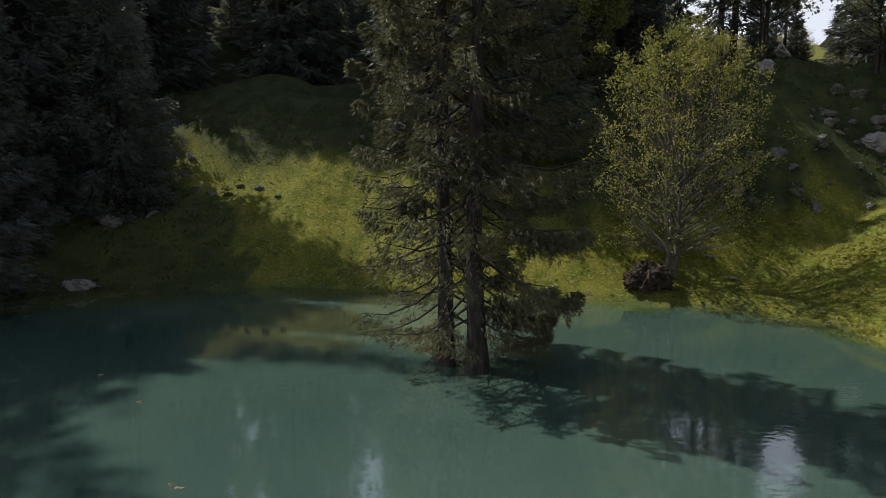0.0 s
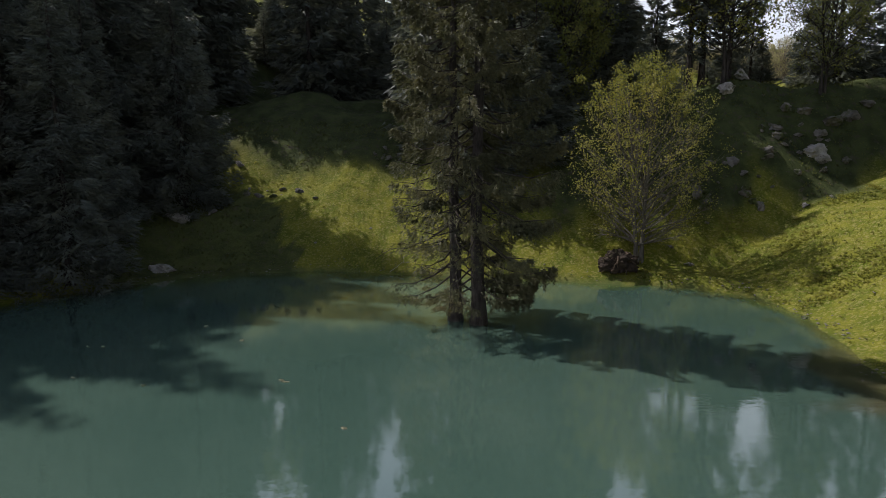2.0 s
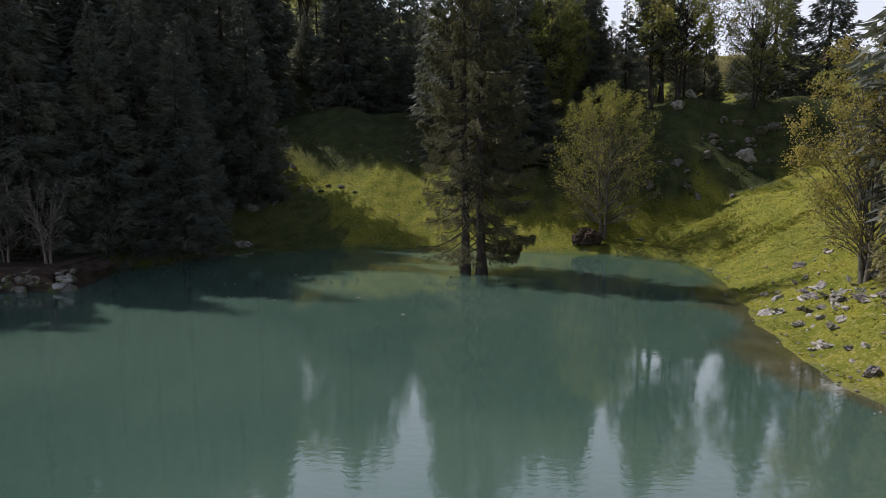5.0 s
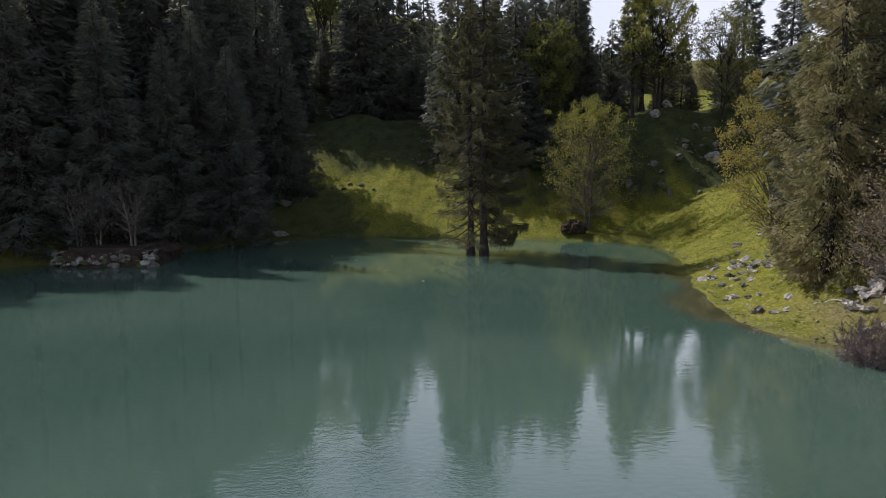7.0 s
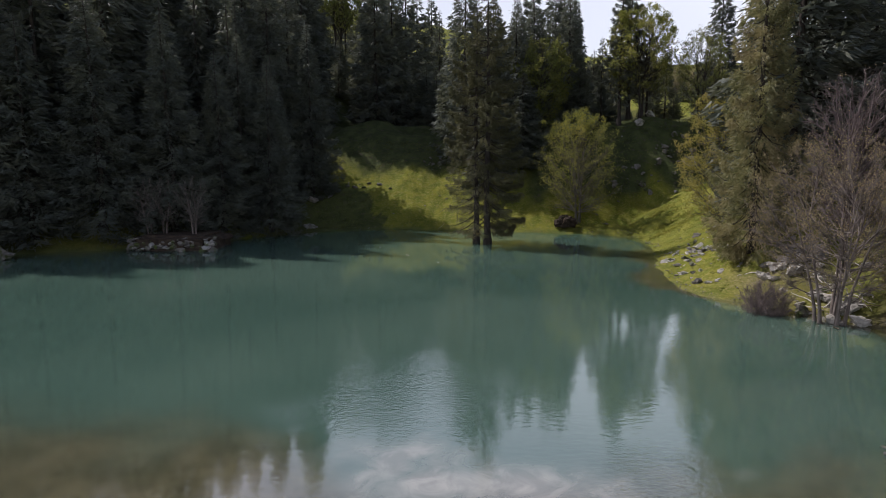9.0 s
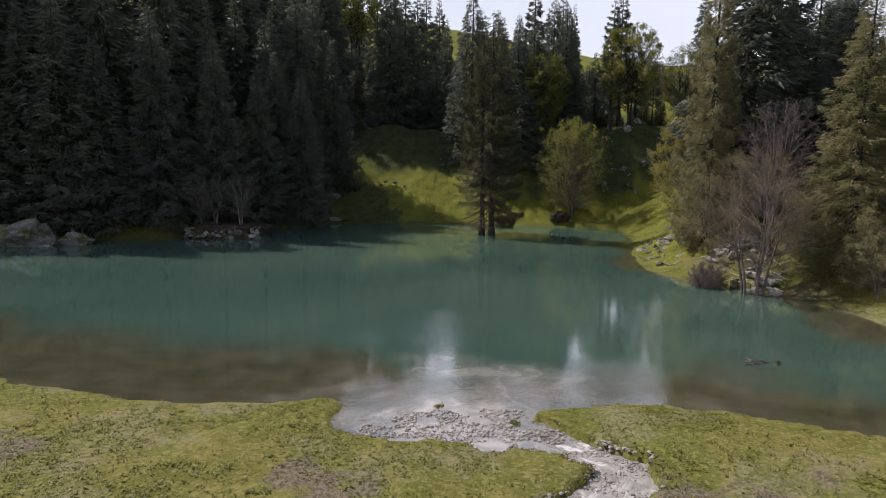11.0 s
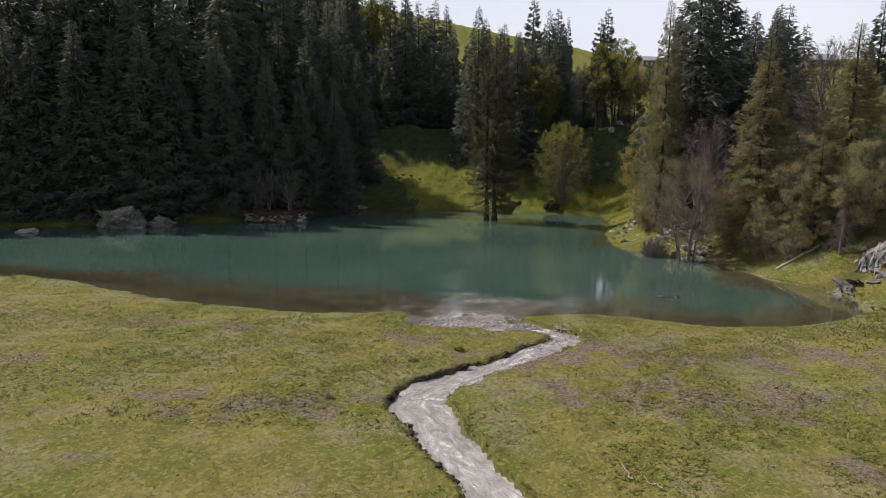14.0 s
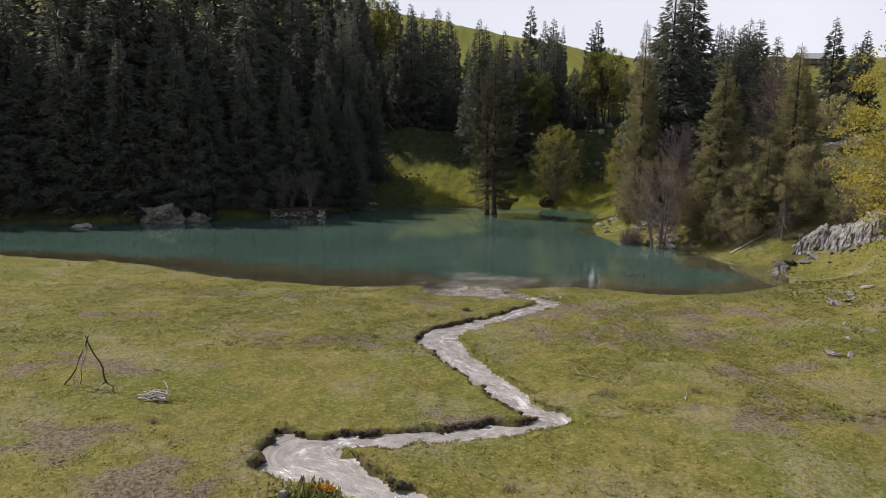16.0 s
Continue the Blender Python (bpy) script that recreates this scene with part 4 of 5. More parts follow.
    crown = kites("crown", p, d, leaf * rng.uniform(0.6, 1.3, n_leaf), leaf * 0.42, leaves, rng, 0.05)
    return [k.mesh("trunk", bark) for k in trunks], limbs.mesh("branchwork", bark), crown


make_tree("maple_tree", "young maple with yellow-green spring leaves beside a stump", "maple tree",
          fan_meshes(5, 10.3, 1.3, (4.0, 3.4), 2, 90, 1500, 15000, 0.10, M["maple"], M["pale_bark"], 0.12, 0.36, 0.38, 2, 1.0, 0.2, 0.11, 1.6, 0.05), stand(10.1, 28.5))
make_tree("maple_tree", "round leafy maple with several trunks on the rise", "maple tree",
          fan_meshes(6, 11.0, 2.8, (4.2, 3.8), 2, 70, 900, 15000, 0.16, M["spring"], M["bark"], 0.13, 0.45, 0.5, 2, 1.0, 0.15, 0.16, 1.0, 0.0), stand(18.6, 38.8))
make_tree("maple_tree", "olive green tree on a dark straight trunk", "broadleaf tree",
          fan_meshes(7, 11.5, 2.6, (3.3, 3.2), 1, 60, 800, 14000, 0.17, M["leaves"], M["bark"], 0.15, 0.5, 0.5, 2, 1.0, 0.1, 0.16, 0.0, 0.0), stand(7.4, 38.0))
make_tree("maple_tree", "light green tree standing among the dark spruces", "broadleaf tree",
          fan_meshes(8, 17, 7, (4.2, 4.0), 2, 50, 400, 7000, 0.34, M["leaves"], M["bark"], 0.16, 0.5, 0.35, 2, 1.6, 0.2, 0.3), stand(-21.2, 72))
make_tree("maple_tree", "yellow leafed tree leaning out from the bank", "broadleaf tree",
          fan_meshes(9, 9.0, 1.2, (3.0, 2.6), 3, 80, 1100, 17000, 0.09, M["gold"], M["pale_bark"], 0.09, 0.45, 0.25, 2, 1.0, 0.3, 0.12), stand(15.4, 8.4))
make_tree("maple_tree", "slender tree with thin grey-green spring leaves on the rise", "broadleaf tree",
          fan_meshes(11, 10.0, 1.4, (2.7, 2.6), 2, 70, 900, 9000, 0.12, M["leaves"], M["bark"], 0.09, 0.5, 0.5, 2, 1.0, 0.2, 0.14, 0.0, 0.0), stand(24.5, 37.6))
make_tree("maple_tree", "large yellow-leafed maple with spreading layered branches in the meadow", "maple tree",
          fan_meshes(10, 13.2, 4.4, (4.7, 4.6), 3, 90, 1800, 80000, 0.075, M["sunny"], M["pale_bark"], 0.17, 0.34, 0.45, 2, 1.0, 0.3, 0.20, 0.0, 0.02, 0.0, 0.4), stand(12.2, -44.0))
make_tree("shrub", "light green rounded shrub on the upper slope", "shrub",
          fan_meshes(12, 4.6, 0.5, (2.4, 2.2), 4, 40, 400, 9000, 0.10, M["olive"], M["twig"], 0.05, 0.45, 0.2, 2, 1.0, 0.5, 0.10), stand(31.8, 0.5))
make_tree("bare_tree", "nearly bare tree with fine purple-brown twigs", "bare tree",
          fan_meshes(13, 9.4, 2.8, (2.3, 2.2), 2, 80, 2000, 500, 0.06, M["buds"], M["purple_twig"], 0.11, 0.62, 0.42, 2, 1.4, 0.25, 0.05), stand(16.9, -1.6))
make_tree("bare_tree", "many-stemmed tree with brown buds leaning over the water", "bare tree",
          fan_meshes(14, 7.6, 1.6, (3.6, 3.0), 7, 64, 1100, 14000, 0.055, M["buds"], M["twig"], 0.072, 0.42, 0.5, 3, 1.2, 0.45, 0.13, 0.0, 0.02, 0.5), stand(14.45, -5.0))
make_tree("bare_tree", "grey tree with scattered spring buds on the slope", "bare tree",
          fan_meshes(15, 9.8, 1.6, (3.1, 2.9), 2, 90, 2200, 3600, 0.07, M["buds"], M["twig"], 0.13, 0.42, 0.5, 2, 1.5, 0.2, 0.08, 0.0, 0.03), stand(26.1, -1.0))
for x, y, s in ((12.5, -3.5, 1.05),):
    make_tree("bare_shrub", "low leafless grey-brown shrub at the water's edge", "shrub",
              fan_meshes(16 + int(x), 1.7, 0.1, (1.1, 1.0), 14, 150, 2400, 300, 0.04, M["buds"], M["purple_twig"], 0.016, 0.4, 0.05, 2, 0.7, 0.5, 0.04, 0.0, 0.05, 0.45), stand(x, y, 0, s))
bushes = [fan_meshes(17 + k, 4.4, 0.15, (2.3, 2.1), 5, 60, 900, n, 0.052, M[leaf], M["twig"], 0.05, 0.45, 0.15, 2, 1.2, 0.5, 0.10) for k, (n, leaf) in enumerate(((21000, "olive"), (16000, "olive"), (12000, "buds")))]
rng = np.random.default_rng(64)
for k in range(40):
    x, y = rng.uniform(18, 68), rng.uniform(108, 142)
    if k % 2:
        make_tree("shrub", "grey-green bush on the far rising ground", "shrub", bushes[k % 4 // 2], stand(x, y, x, rng.uniform(1.0, 1.7)), "bushes on the far slope")
    else:
        spruce_at(FAR, k // 2, x, y, ground_z(x, y) + rng.uniform(4.5, 7.5), "low dark spruce on the far rising ground", "bushes on the far slope", rng, 2.0)
for x, y, s, k in ((20.4, -7.8, 1.25, 0), (22.6, -10.4, 1.0, 1), (18.8, -8.6, 0.8, 1), (24.4, -10.2, 1.2, 0), (16.6, 3.2, 0.9, 0), (25.4, -13.6, 0.7, 1), (27.4, -13.4, 0.8, 0), (19.6, -10.2, 0.55, 1), (18.2, -3.4, 1.0, 2), (21.6, -5.2, 1.35, 0)):
    make_tree("shrub", "bushy olive green shrub below the spruces" if k < 2 else "twiggy brownish shrub on the rocky bank", "shrub", bushes[k], stand(x, y, 1.3 * x, s), "shrubs on the banks")

# the dead spruce at the foot of the outcrop
def dead_spruce(x, y, h, r):
    rng = np.random.default_rng(88)
    tree = thing("dead_spruce", "small dead grey spruce with drooping bare branches", "dead tree", at=stand(x, y))
    trunk = Batch()
    trunk.tube([(0, 0, -0.2), (0.05, 0, h * 0.5), (0.02, 0.04, h)], [0.11, 0.07, 0.015], 7)
    part("trunk", trunk.mesh("trunk", M["twig"]), tree)
    for k in range(44):
        z = h * (0.12 + 0.84 * k / 43)
        a, ln = k * 2.399 + rng.normal(0, 0.3), r * (1.05 - 0.8 * k / 43) * rng.uniform(0.6, 1.1)
        t = np.linspace(0, 1, 5)[:, None]
        pts = np.array([[0.03, 0, z]]) + np.array([[math.cos(a), math.sin(a), 0]]) * ln * t + np.array([[0, 0, -0.6 * ln]]) * t**1.6
        limb = Batch()
        limb.tube(pts, [0.024, 0.018, 0.013, 0.009, 0.004], 4)
        for _ in range(12):
            p = pts[rng.integers(1, 5)]
            limb.tube([p, p + rng.normal(0, 0.1, 3) + [0, 0, -0.12], p + rng.normal(0, 0.16, 3) + [0, 0, -0.28]], [0.008, 0.006, 0.003], 3)
        part("branch", limb.mesh("branch", M["twig"]), tree)
    return tree


dead_spruce(21.6, -12.0, 3.3, 1.6)


# ---- stones ----
def rock_mesh(seed, flat=0.6, material=None, detail=1, rough=0.05):
    """An angular rock: a hull of random points, its faces broken up a little."""
    r = random.Random(seed)
    bm = bmesh.new()
    for _ in range(17):
        v = Vector((r.gauss(0, 1), r.gauss(0, 1), r.gauss(0, 1))).normalized() * r.uniform(0.8, 1.05)
        bm.verts.new((v.x, v.y, v.z * flat))
    bmesh.ops.convex_hull(bm, input=bm.verts[:])
    bmesh.ops.delete(bm, geom=[v for v in bm.verts if not v.link_faces], context="VERTS")
    bmesh.ops.bevel(bm, geom=bm.edges[:], offset=0.022, segments=1, affect="EDGES")
    bmesh.ops.triangulate(bm, faces=bm.faces[:])
    for _ in range(detail):
        bmesh.ops.subdivide_edges(bm, edges=bm.edges[:], cuts=1, use_grid_fill=True)
    off = Vector((r.uniform(-50, 50), r.uniform(-50, 50), r.uniform(-50, 50)))
    for v in bm.verts:
        v.co += v.co.normalized() * rough * (noise.fractal(v.co * 2.5 + off, 0.8, 2.1, 4))
    me = bpy.data.meshes.new("rock")
    bm.to_mesh(me)
    bm.free()
    me.materials.append(material)
    return me


ROCKS = {key: [rock_mesh(100 + i * 7 + j, f, M[key], 0) for i, f in enumerate((0.55, 0.7, 0.45, 0.8))] for j, key in enumerate(("rock", "pale_rock", "moss_rock", "strata"))}


ROUGH = {key: [rock_mesh(200 + i * 7 + j, f, M[key], 2, 0.30) for i, f in enumerate((0.55, 0.7, 0.45, 0.8))] for j, key in enumerate(("rock", "pale_rock", "moss_rock", "strata"))}


def stone(x, y, sx, sy, sz, key, label, group, k=0, yaw=0.0, name="rock", sink=0.25):
    ob = new(name, (ROUGH if max(sx, sy) > 0.17 else ROCKS)[key][k % 4])
    ob.matrix_basis = Matrix.Translation((x, y, max(ground_z(x, y), -0.25) + sz * (0.5 - sink))) @ Matrix.Rotation(yaw, 4, "Z") @ Matrix.Rotation(0.45 * math.sin(7.3 * x + 3.1 * y), 4, "X") @ Matrix.Rotation(0.4 * math.sin(5.7 * y - 2.3 * x), 4, "Y") @ Matrix.Diagonal((sx, sy, sz, 1))
    return tagged(ob, label, "rock", group)


stone(-37.4, 9.2, 2.9, 2.1, 2.7, "strata", "large grey boulder standing in the shallows", "boulders on the west shore", 3, 0.4, "boulder")
stone(-34.0, 10.6, 1.9, 1.3, 1.3, "moss_rock", "dark mossy boulder at the water's edge", "boulders on the west shore", 1, 0.1, "boulder")
stone(-35.6, 8.6, 0.9, 0.7, 0.8, "rock", "grey boulder beside a larger one", "boulders on the west shore", 0, 1.1, "boulder")
stone(-44.2, 4.8, 1.3, 0.9, 1.0, "pale_rock", "pale rounded rock lying in the lake", "boulders on the west shore", 2, 0.5, "boulder")
stone(22.6, 34.5, 1.25, 0.8, 0.8, "pale_rock", "pale flat slab on the shaded slope", "rocks on the north slope", 1, 0.2, sink=0.45)
stone(-17.1, 34.0, 1.2, 0.8, 0.5, "pale_rock", "pale flat rock lying in the shade", "rocks on the north slope", 1, 0.2, sink=0.45)
stone(-16.2, 29.4, 0.9, 0.7, 0.7, "rock", "grey rock at the tip of the wooded shore", "rocks on the north slope", 1)
for x, y, s in ((14.3, 31.5, 0.5), (14.8, 31.9, 0.35), (12.3, 31.6, 0.4), (16.9, 31.6, 0.5), (17.3, 31.2, 0.3), (15.6, 33.2, 0.4), (19.2, 33.4, 0.45), (20.4, 32.4, 0.3)):
    stone(x, y, s, s * 0.7, s * 0.9, "moss_rock", "dark mossy rock jutting from the shaded slope", "rocks on the north slope", int(x * 3), x * 2)
for x, y, sx, sy in ((9.25, -17.1, 0.42, 0.2), (8.85, -17.05, 0.22, 0.15), (9.7, -17.2, 0.2, 0.12)):
    ob = stone(x, y, sx, sy, 0.22, "moss_rock", "low brown mossy hump breaking the lake surface", "humps in the lake", int(10 * x), 0.2, "mossy_hump")
    ob.location.z = 0.0
stone(12.8, 28.4, 0.34, 0.22, 0.26, "moss_rock", "brown rock lying beside the stump", "rocks on the north slope", 0, 0.4)
stone(12.0, 29.2, 0.26, 0.2, 0.2, "moss_rock", "brown rock lying beside the stump", "rocks on the north slope", 2, 1.4)
stone(19.6, 38.4, 0.8, 0.55, 0.6, "rock", "pale boulder on the edge of the rise", "rocks on the north slope", 3, 0.6)
stone(18.2, 37.6, 0.7, 0.6, 0.6, "pale_rock", "pale boulder on the edge of the rise", "rocks on the north slope", 1, 1.6)
for x, y, s in ((22.8, 36.4, 0.9), (24.2, 36.0, 1.1), (25.6, 36.2, 0.9), (26.8, 36.6, 0.8), (21.6, 36.6, 0.7)):
    stone(x, y, s * 0.7, s * 0.6, s * 0.7, "moss_rock", "dark mossy rock face below the trees", "rock face on the rise", int(x) % 4, x)
rng = np.random.default_rng(5)
for k in range(130):                                  # loose stones in the shade of the north slope
    hub = ((-13, 37.5), (-4.5, 40), (13.5, 32), (17.5, 32.6), (20.5, 34.8), (24, 35), (-17, 39.5))[k % 7]
    x, y = (rng.uniform(-20, 25), rng.uniform(29.5, 39)) if k % 3 == 0 else (rng.normal(hub[0], 1.0), rng.normal(hub[1], 0.7))
    s = 0.08 + 0.26 * rng.random() ** 2.5
    s = s * 1.5 if k % 3 else s
    if x < 1 or x > 9:
        stone(x, y, s * 1.2, s, s * 1.1, ("strata", "moss_rock", "moss_rock")[k % 3], "grey stone half sunk in the grassy slope", "stones on the north slope", k, rng.random() * 6, sink=0.4)
for k in range(125):                                  # stones strewn over the sunny east bank
    y = rng.normal(6.5, 4.5)
    along = np.interp(y, [-6, 0.5, 4, 8, 12.5, 16.5], [15.5, 10.6, 10.6, 11.4, 12.6, 13.6])
    x = along + 0.25 + abs(rng.normal(2.6, 2.0))
    s = 0.07 + 0.26 * rng.random() ** 2.4
    stone(x, y, s * 1.3, s, s * 0.85, ("pale_rock", "rock", "pale_rock", "moss_rock")[k % 4], "pale limestone stone on the sunny bank", "stones on the east bank", k, rng.random() * 6, sink=0.35)
for k in range(40):                                   # the rubble heap above the bank
    x, y = rng.normal(14.2, 0.6), rng.normal(7.9, 1.9)
    s = rng.uniform(0.10, 0.32)
    stone(x, y, s * 1.5, s * 0.8, s * 0.6, ("moss_rock", "strata", "rock")[k % 3], "jagged grey rock in a rubble heap", "rubble on the east bank", k, rng.random() * 6)
for k in range(60):                                   # broken rock and roots under the bare trees
    x, y = (rng.normal(15.5, 0.8), rng.normal(0.5, 0.7)) if k % 5 < 3 else (rng.normal(15.2, 0.8), rng.normal(-3.9, 1.0))
    s = rng.uniform(0.15, 0.42)
    stone(x, y, s * 1.4, s, s, ("pale_rock", "pale_rock", "rock", "moss_rock")[k % 4], "broken pale rock between the shrubs", "rubble on the east bank", k, rng.random() * 6)
for x, y, s, key in ((15.5, -29.4, 0.5, "pale_rock"), (16.3, -29.1, 0.26, "rock"), (16.0, -29.9, 0.16, "pale_rock"), (17.4, -27.6, 0.3, "pale_rock"), (11.4, -36.6, 0.4, "pale_rock"), (11.85, -36.8, 0.2, "rock"), (13.1, -35.5, 0.15, "rock"), (13.0, -34.7, 0.17, "pale_rock"), (12.0, -38.0, 0.12, "rock"), (14.6, -33.8, 0.17, "rock"), (14.2, -32.6, 0.14, "pale_rock"), (15.2, -31.2, 0.12, "rock"), (16.9, -28.6, 0.18, "rock"), (18.6, -26.8, 0.3, "rock"), (14.4, -30.6, 0.1, "pale_rock")):
    stone(x, y, s * 1.15, s * 0.75, s * 0.6, key, "pale weathered stone lying in the meadow", "stones in the meadow", int(x * 7) % 4, x * 3, sink=0.3)
for x, y, s in ((19.4, -15.6, 0.5), (20.2, -15.3, 0.7), (20.9, -14.9, 0.5), (19.9, -16.4, 0.3), (21.6, -15.6, 0.35), (23.5, -17.6, 0.25), (22.4, -17.2, 0.2)):
    stone(x, y, s * 1.5, s, s * 0.6, "moss_rock", "dark wet rock at the end of the lake", "rocks at the lake's end", int(x * 9) % 4, x * 2)
for x, y, s in ((10.2, -0.3, 0.3), (10.0, 0.3, 0.22), (9.6, 0.9, 0.2), (9.35, -16.8, 0.3)):
    stone(x, y, s * 1.7, s, s * 0.6, "moss_rock", "wet stone rising out of the shallow water", "stones in the shallows", int(x * 9) % 4, x * 2, sink=-0.2)
for x, y, s in ((29.4, -3.0, 1.1), (30.6, -2.4, 0.8), (31.6, -2.9, 1.0), (28.6, -4.6, 0.7)):
    stone(x, y, s * 1.3, s, s * 1.1, "pale_rock", "pale boulder on the upper grassy slope", "boulders on the upper slope", int(x) % 4, x)

# ---- the rock outcrop ----
def slab_mesh(seed, material):
    """An angular block, longer than wide, with broken corners."""
    r = random.Random(seed)
    bm = bmesh.new()
    for sx in (-1, 1):
        for sy in (-1, 1):
            for sz in (-1, 1):
                for _ in range(2):
                    bm.verts.new((sx * r.uniform(0.55, 1), sy * r.uniform(0.6, 1), sz * r.uniform(0.6, 1)))
    bmesh.ops.convex_hull(bm, input=bm.verts[:])
    bmesh.ops.delete(bm, geom=[v for v in bm.verts if not v.link_faces], context="VERTS")
    bmesh.ops.subdivide_edges(bm, edges=bm.edges[:], cuts=2, use_grid_fill=True)
    for v in bm.verts:
        v.co += Vector((noise.noise(v.co * 2.3 + Vector((seed, 0, 0))), noise.noise(v.co * 2.3 + Vector((0, seed, 0))), noise.noise(v.co * 2.3))) * 0.12
    me = bpy.data.meshes.new("slab")
    bm.to_mesh(me)
    bm.free()
    me.materials.append(material)
    return me


SLABS = [slab_mesh(k, M["cliff"]) for k in range(8)]
outcrop = thing("rock_outcrop", "outcrop of tilted pale grey limestone slabs above the meadow", "rock outcrop")
rng = np.random.default_rng(31)


def rock_face():
    """A low cliff of slanting beds: every bed stands forward or back by its own amount."""
    nu, nv = 150, 54
    u, v = (q.ravel() for q in np.meshgrid(np.linspace(0, 1, nu), np.linspace(0, 1, nv), indexing="xy"))
    bed = np.floor(u * 30 + v * 5.5 + 1.2 * fbm(u * 9, v * 3, 3, 83))
    ledge = np.floor(v * 7 + 3 * vnoise(bed * 3.7, bed * 0 + 0.5, 84) + 0.8 * fbm(u * 20, v * 5, 2, 85))
    out = 0.42 * (vnoise(bed * 5.3 + 0.5, ledge * 2.9 + 0.5, 86) - 0.5) + 0.22 * fbm(u * 40, v * 14, 3, 87)
    up = 0.42 * (vnoise(bed * 7.1 + 0.5, ledge * 0 + 0.5, 88) - 0.5) + 0.12 * fbm(u * 30, v * 12, 3, 89)
    deep = 1.7 * v + 0.5 * np.sin(u * 5.0) - out
    x = 21.0 + 3.9 * u + 0.74 * deep + 0.9 * v * u
    y = -14.2 - 4.3 * u + 0.68 * deep + 0.9 * v * u
    rise = (0.75 + 0.9 * vnoise(u * 4 + 1, u * 0 + 0.3, 90)) * step(u, 0.0, 0.06) * (1 - step(u, 0.93, 1.0))
    face = step(v, 0.02, 0.45) * (1 - 0.75 * step(v, 0.72, 1.0))
    z = land(x, y)[0] - 0.25 + (rise + up) * face * 1.15
    i, j = np.meshgrid(np.arange(nu - 1), np.arange(nv - 1), indexing="xy")
    k = (j * nu + i).ravel()
    return np_mesh("rock_face", np.stack([x, y, z], 1), np.stack([k, k + 1, k + nu + 1, k + nu], 1), M["cliff"])


part("rock_face", rock_face(), outcrop)
for k in range(60):
    u, v = rng.random(), rng.random()
    x, y = 20.8 + 4.2 * u + 2.2 * v + rng.normal(0, 0.15), -14.4 - 4.2 * u + 2.3 * v + rng.normal(0, 0.2)
    tall = rng.uniform(0.3, 0.6)
    m = Matrix.Translation((x, y, ground_z(x, y) + 0.05)) @ Matrix.Rotation(rng.normal(0.2, 0.8), 4, "Z") @ Matrix.Rotation(radians(rng.normal(40, 20)), 4, "Y") @ Matrix.Rotation(radians(rng.normal(-16, 14)), 4, "X") @ Matrix.Diagonal((rng.uniform(0.06, 0.14), rng.uniform(0.10, 0.22), tall * rng.uniform(0.5, 0.9), 1))
    part("slab", SLABS[k % 8], outcrop, at=m)


# ---- wood ----
def stick_mesh(name, pts, r0, r1, material, sides=6):
    t = Batch()
    t.tube(pts, np.linspace(r0, r1, len(pts)), sides)
    return t.mesh(name, material)


def crooked(p0, p1, rng, n=7, wild=0.04):
    t = np.linspace(0, 1, n)[:, None]
    return np.array(p0) * (1 - t) + np.array(p1) * t + np.cumsum(rng.normal(0, wild, (n, 3)), 0) * np.sin(t * np.pi)


rng = np.random.default_rng(12)
log = thing("fallen_log", "bleached fallen tree trunk with broken branch stubs on the bank", "log")
a, c = np.array([18.4, -10.6, ground_z(18.4, -10.6) + 0.14]), np.array([21.2, -10.3, ground_z(21.2, -10.3) + 0.1])
part("trunk", stick_mesh("trunk", crooked(a, c, rng, 9, 0.02), 0.06, 0.11, M["dead"], 8), log)
for k in range(6):
    p = a + (c - a) * (0.35 + 0.1 * k)
    part("branch_stub", stick_mesh("branch_stub", crooked(p, p + [rng.normal(0, 0.25), -0.35 + rng.normal(0, 0.2), rng.uniform(-0.25, 0.55)], rng, 5, 0.02), 0.035, 0.012, M["dead"]), log)

tripod = thing("stick_tripod", "crooked dark sticks leaning together in the meadow", "tripod")
z0 = ground_z(-15.3, -40.6)
top = np.array([-15.05, -40.55, z0 + 1.58])
for x, y, kx, kz, mat, thick in ((-16.02, -40.45, 0.13, 0.36, "dark_wood", 0.028), (-14.72, -40.2, 0.12, 0.45, "dark_wood", 0.032), (-15.3, -41.0, 0.02, 0.5, "dead", 0.02), (-15.5, -40.4, -0.06, 0.4, "dark_wood", 0.014)):
    foot = np.array([x, y, z0 - 0.03])
    knee = top * kz + foot * (1 - kz) + [kx, 0, 0.0]
    legs = np.concatenate([crooked(top + [(top[0] - x) * 0.12 + rng.normal(0, 0.02), 0, 0.16], knee, rng, 7, 0.02), crooked(knee, foot, rng, 5, 0.02)[1:]])
    part("stick", stick_mesh("stick", legs, thick * 0.6, thick, M[mat]), tripod)
part("stick", stick_mesh("stick", crooked((-14.74, -40.3, z0 + 0.03), (-14.6, -41.2, z0 + 0.03), rng, 7, 0.04), 0.02, 0.008, M["dark_wood"]), tripod)
pile = thing("branch_pile", "small heap of bleached driftwood branches on the grass", "branch pile")
z0 = ground_z(-12.35, -41.6)
for k in range(12):
    u = rng.uniform(0, np.pi)
    d = np.array([np.cos(u) * 0.42, np.sin(u) * 0.2, 0])
    mid = np.array([-12.35 + rng.normal(0, 0.1), -41.6 + rng.normal(0, 0.1), z0 + 0.04 + 0.015 * k])
    part("branch", stick_mesh("branch", crooked(mid - d, mid + d + [0, 0, rng.uniform(0, 0.12) + 0.25 * (k == 11)], rng, 6, 0.03), 0.03, 0.012, M["dead"]), pile)
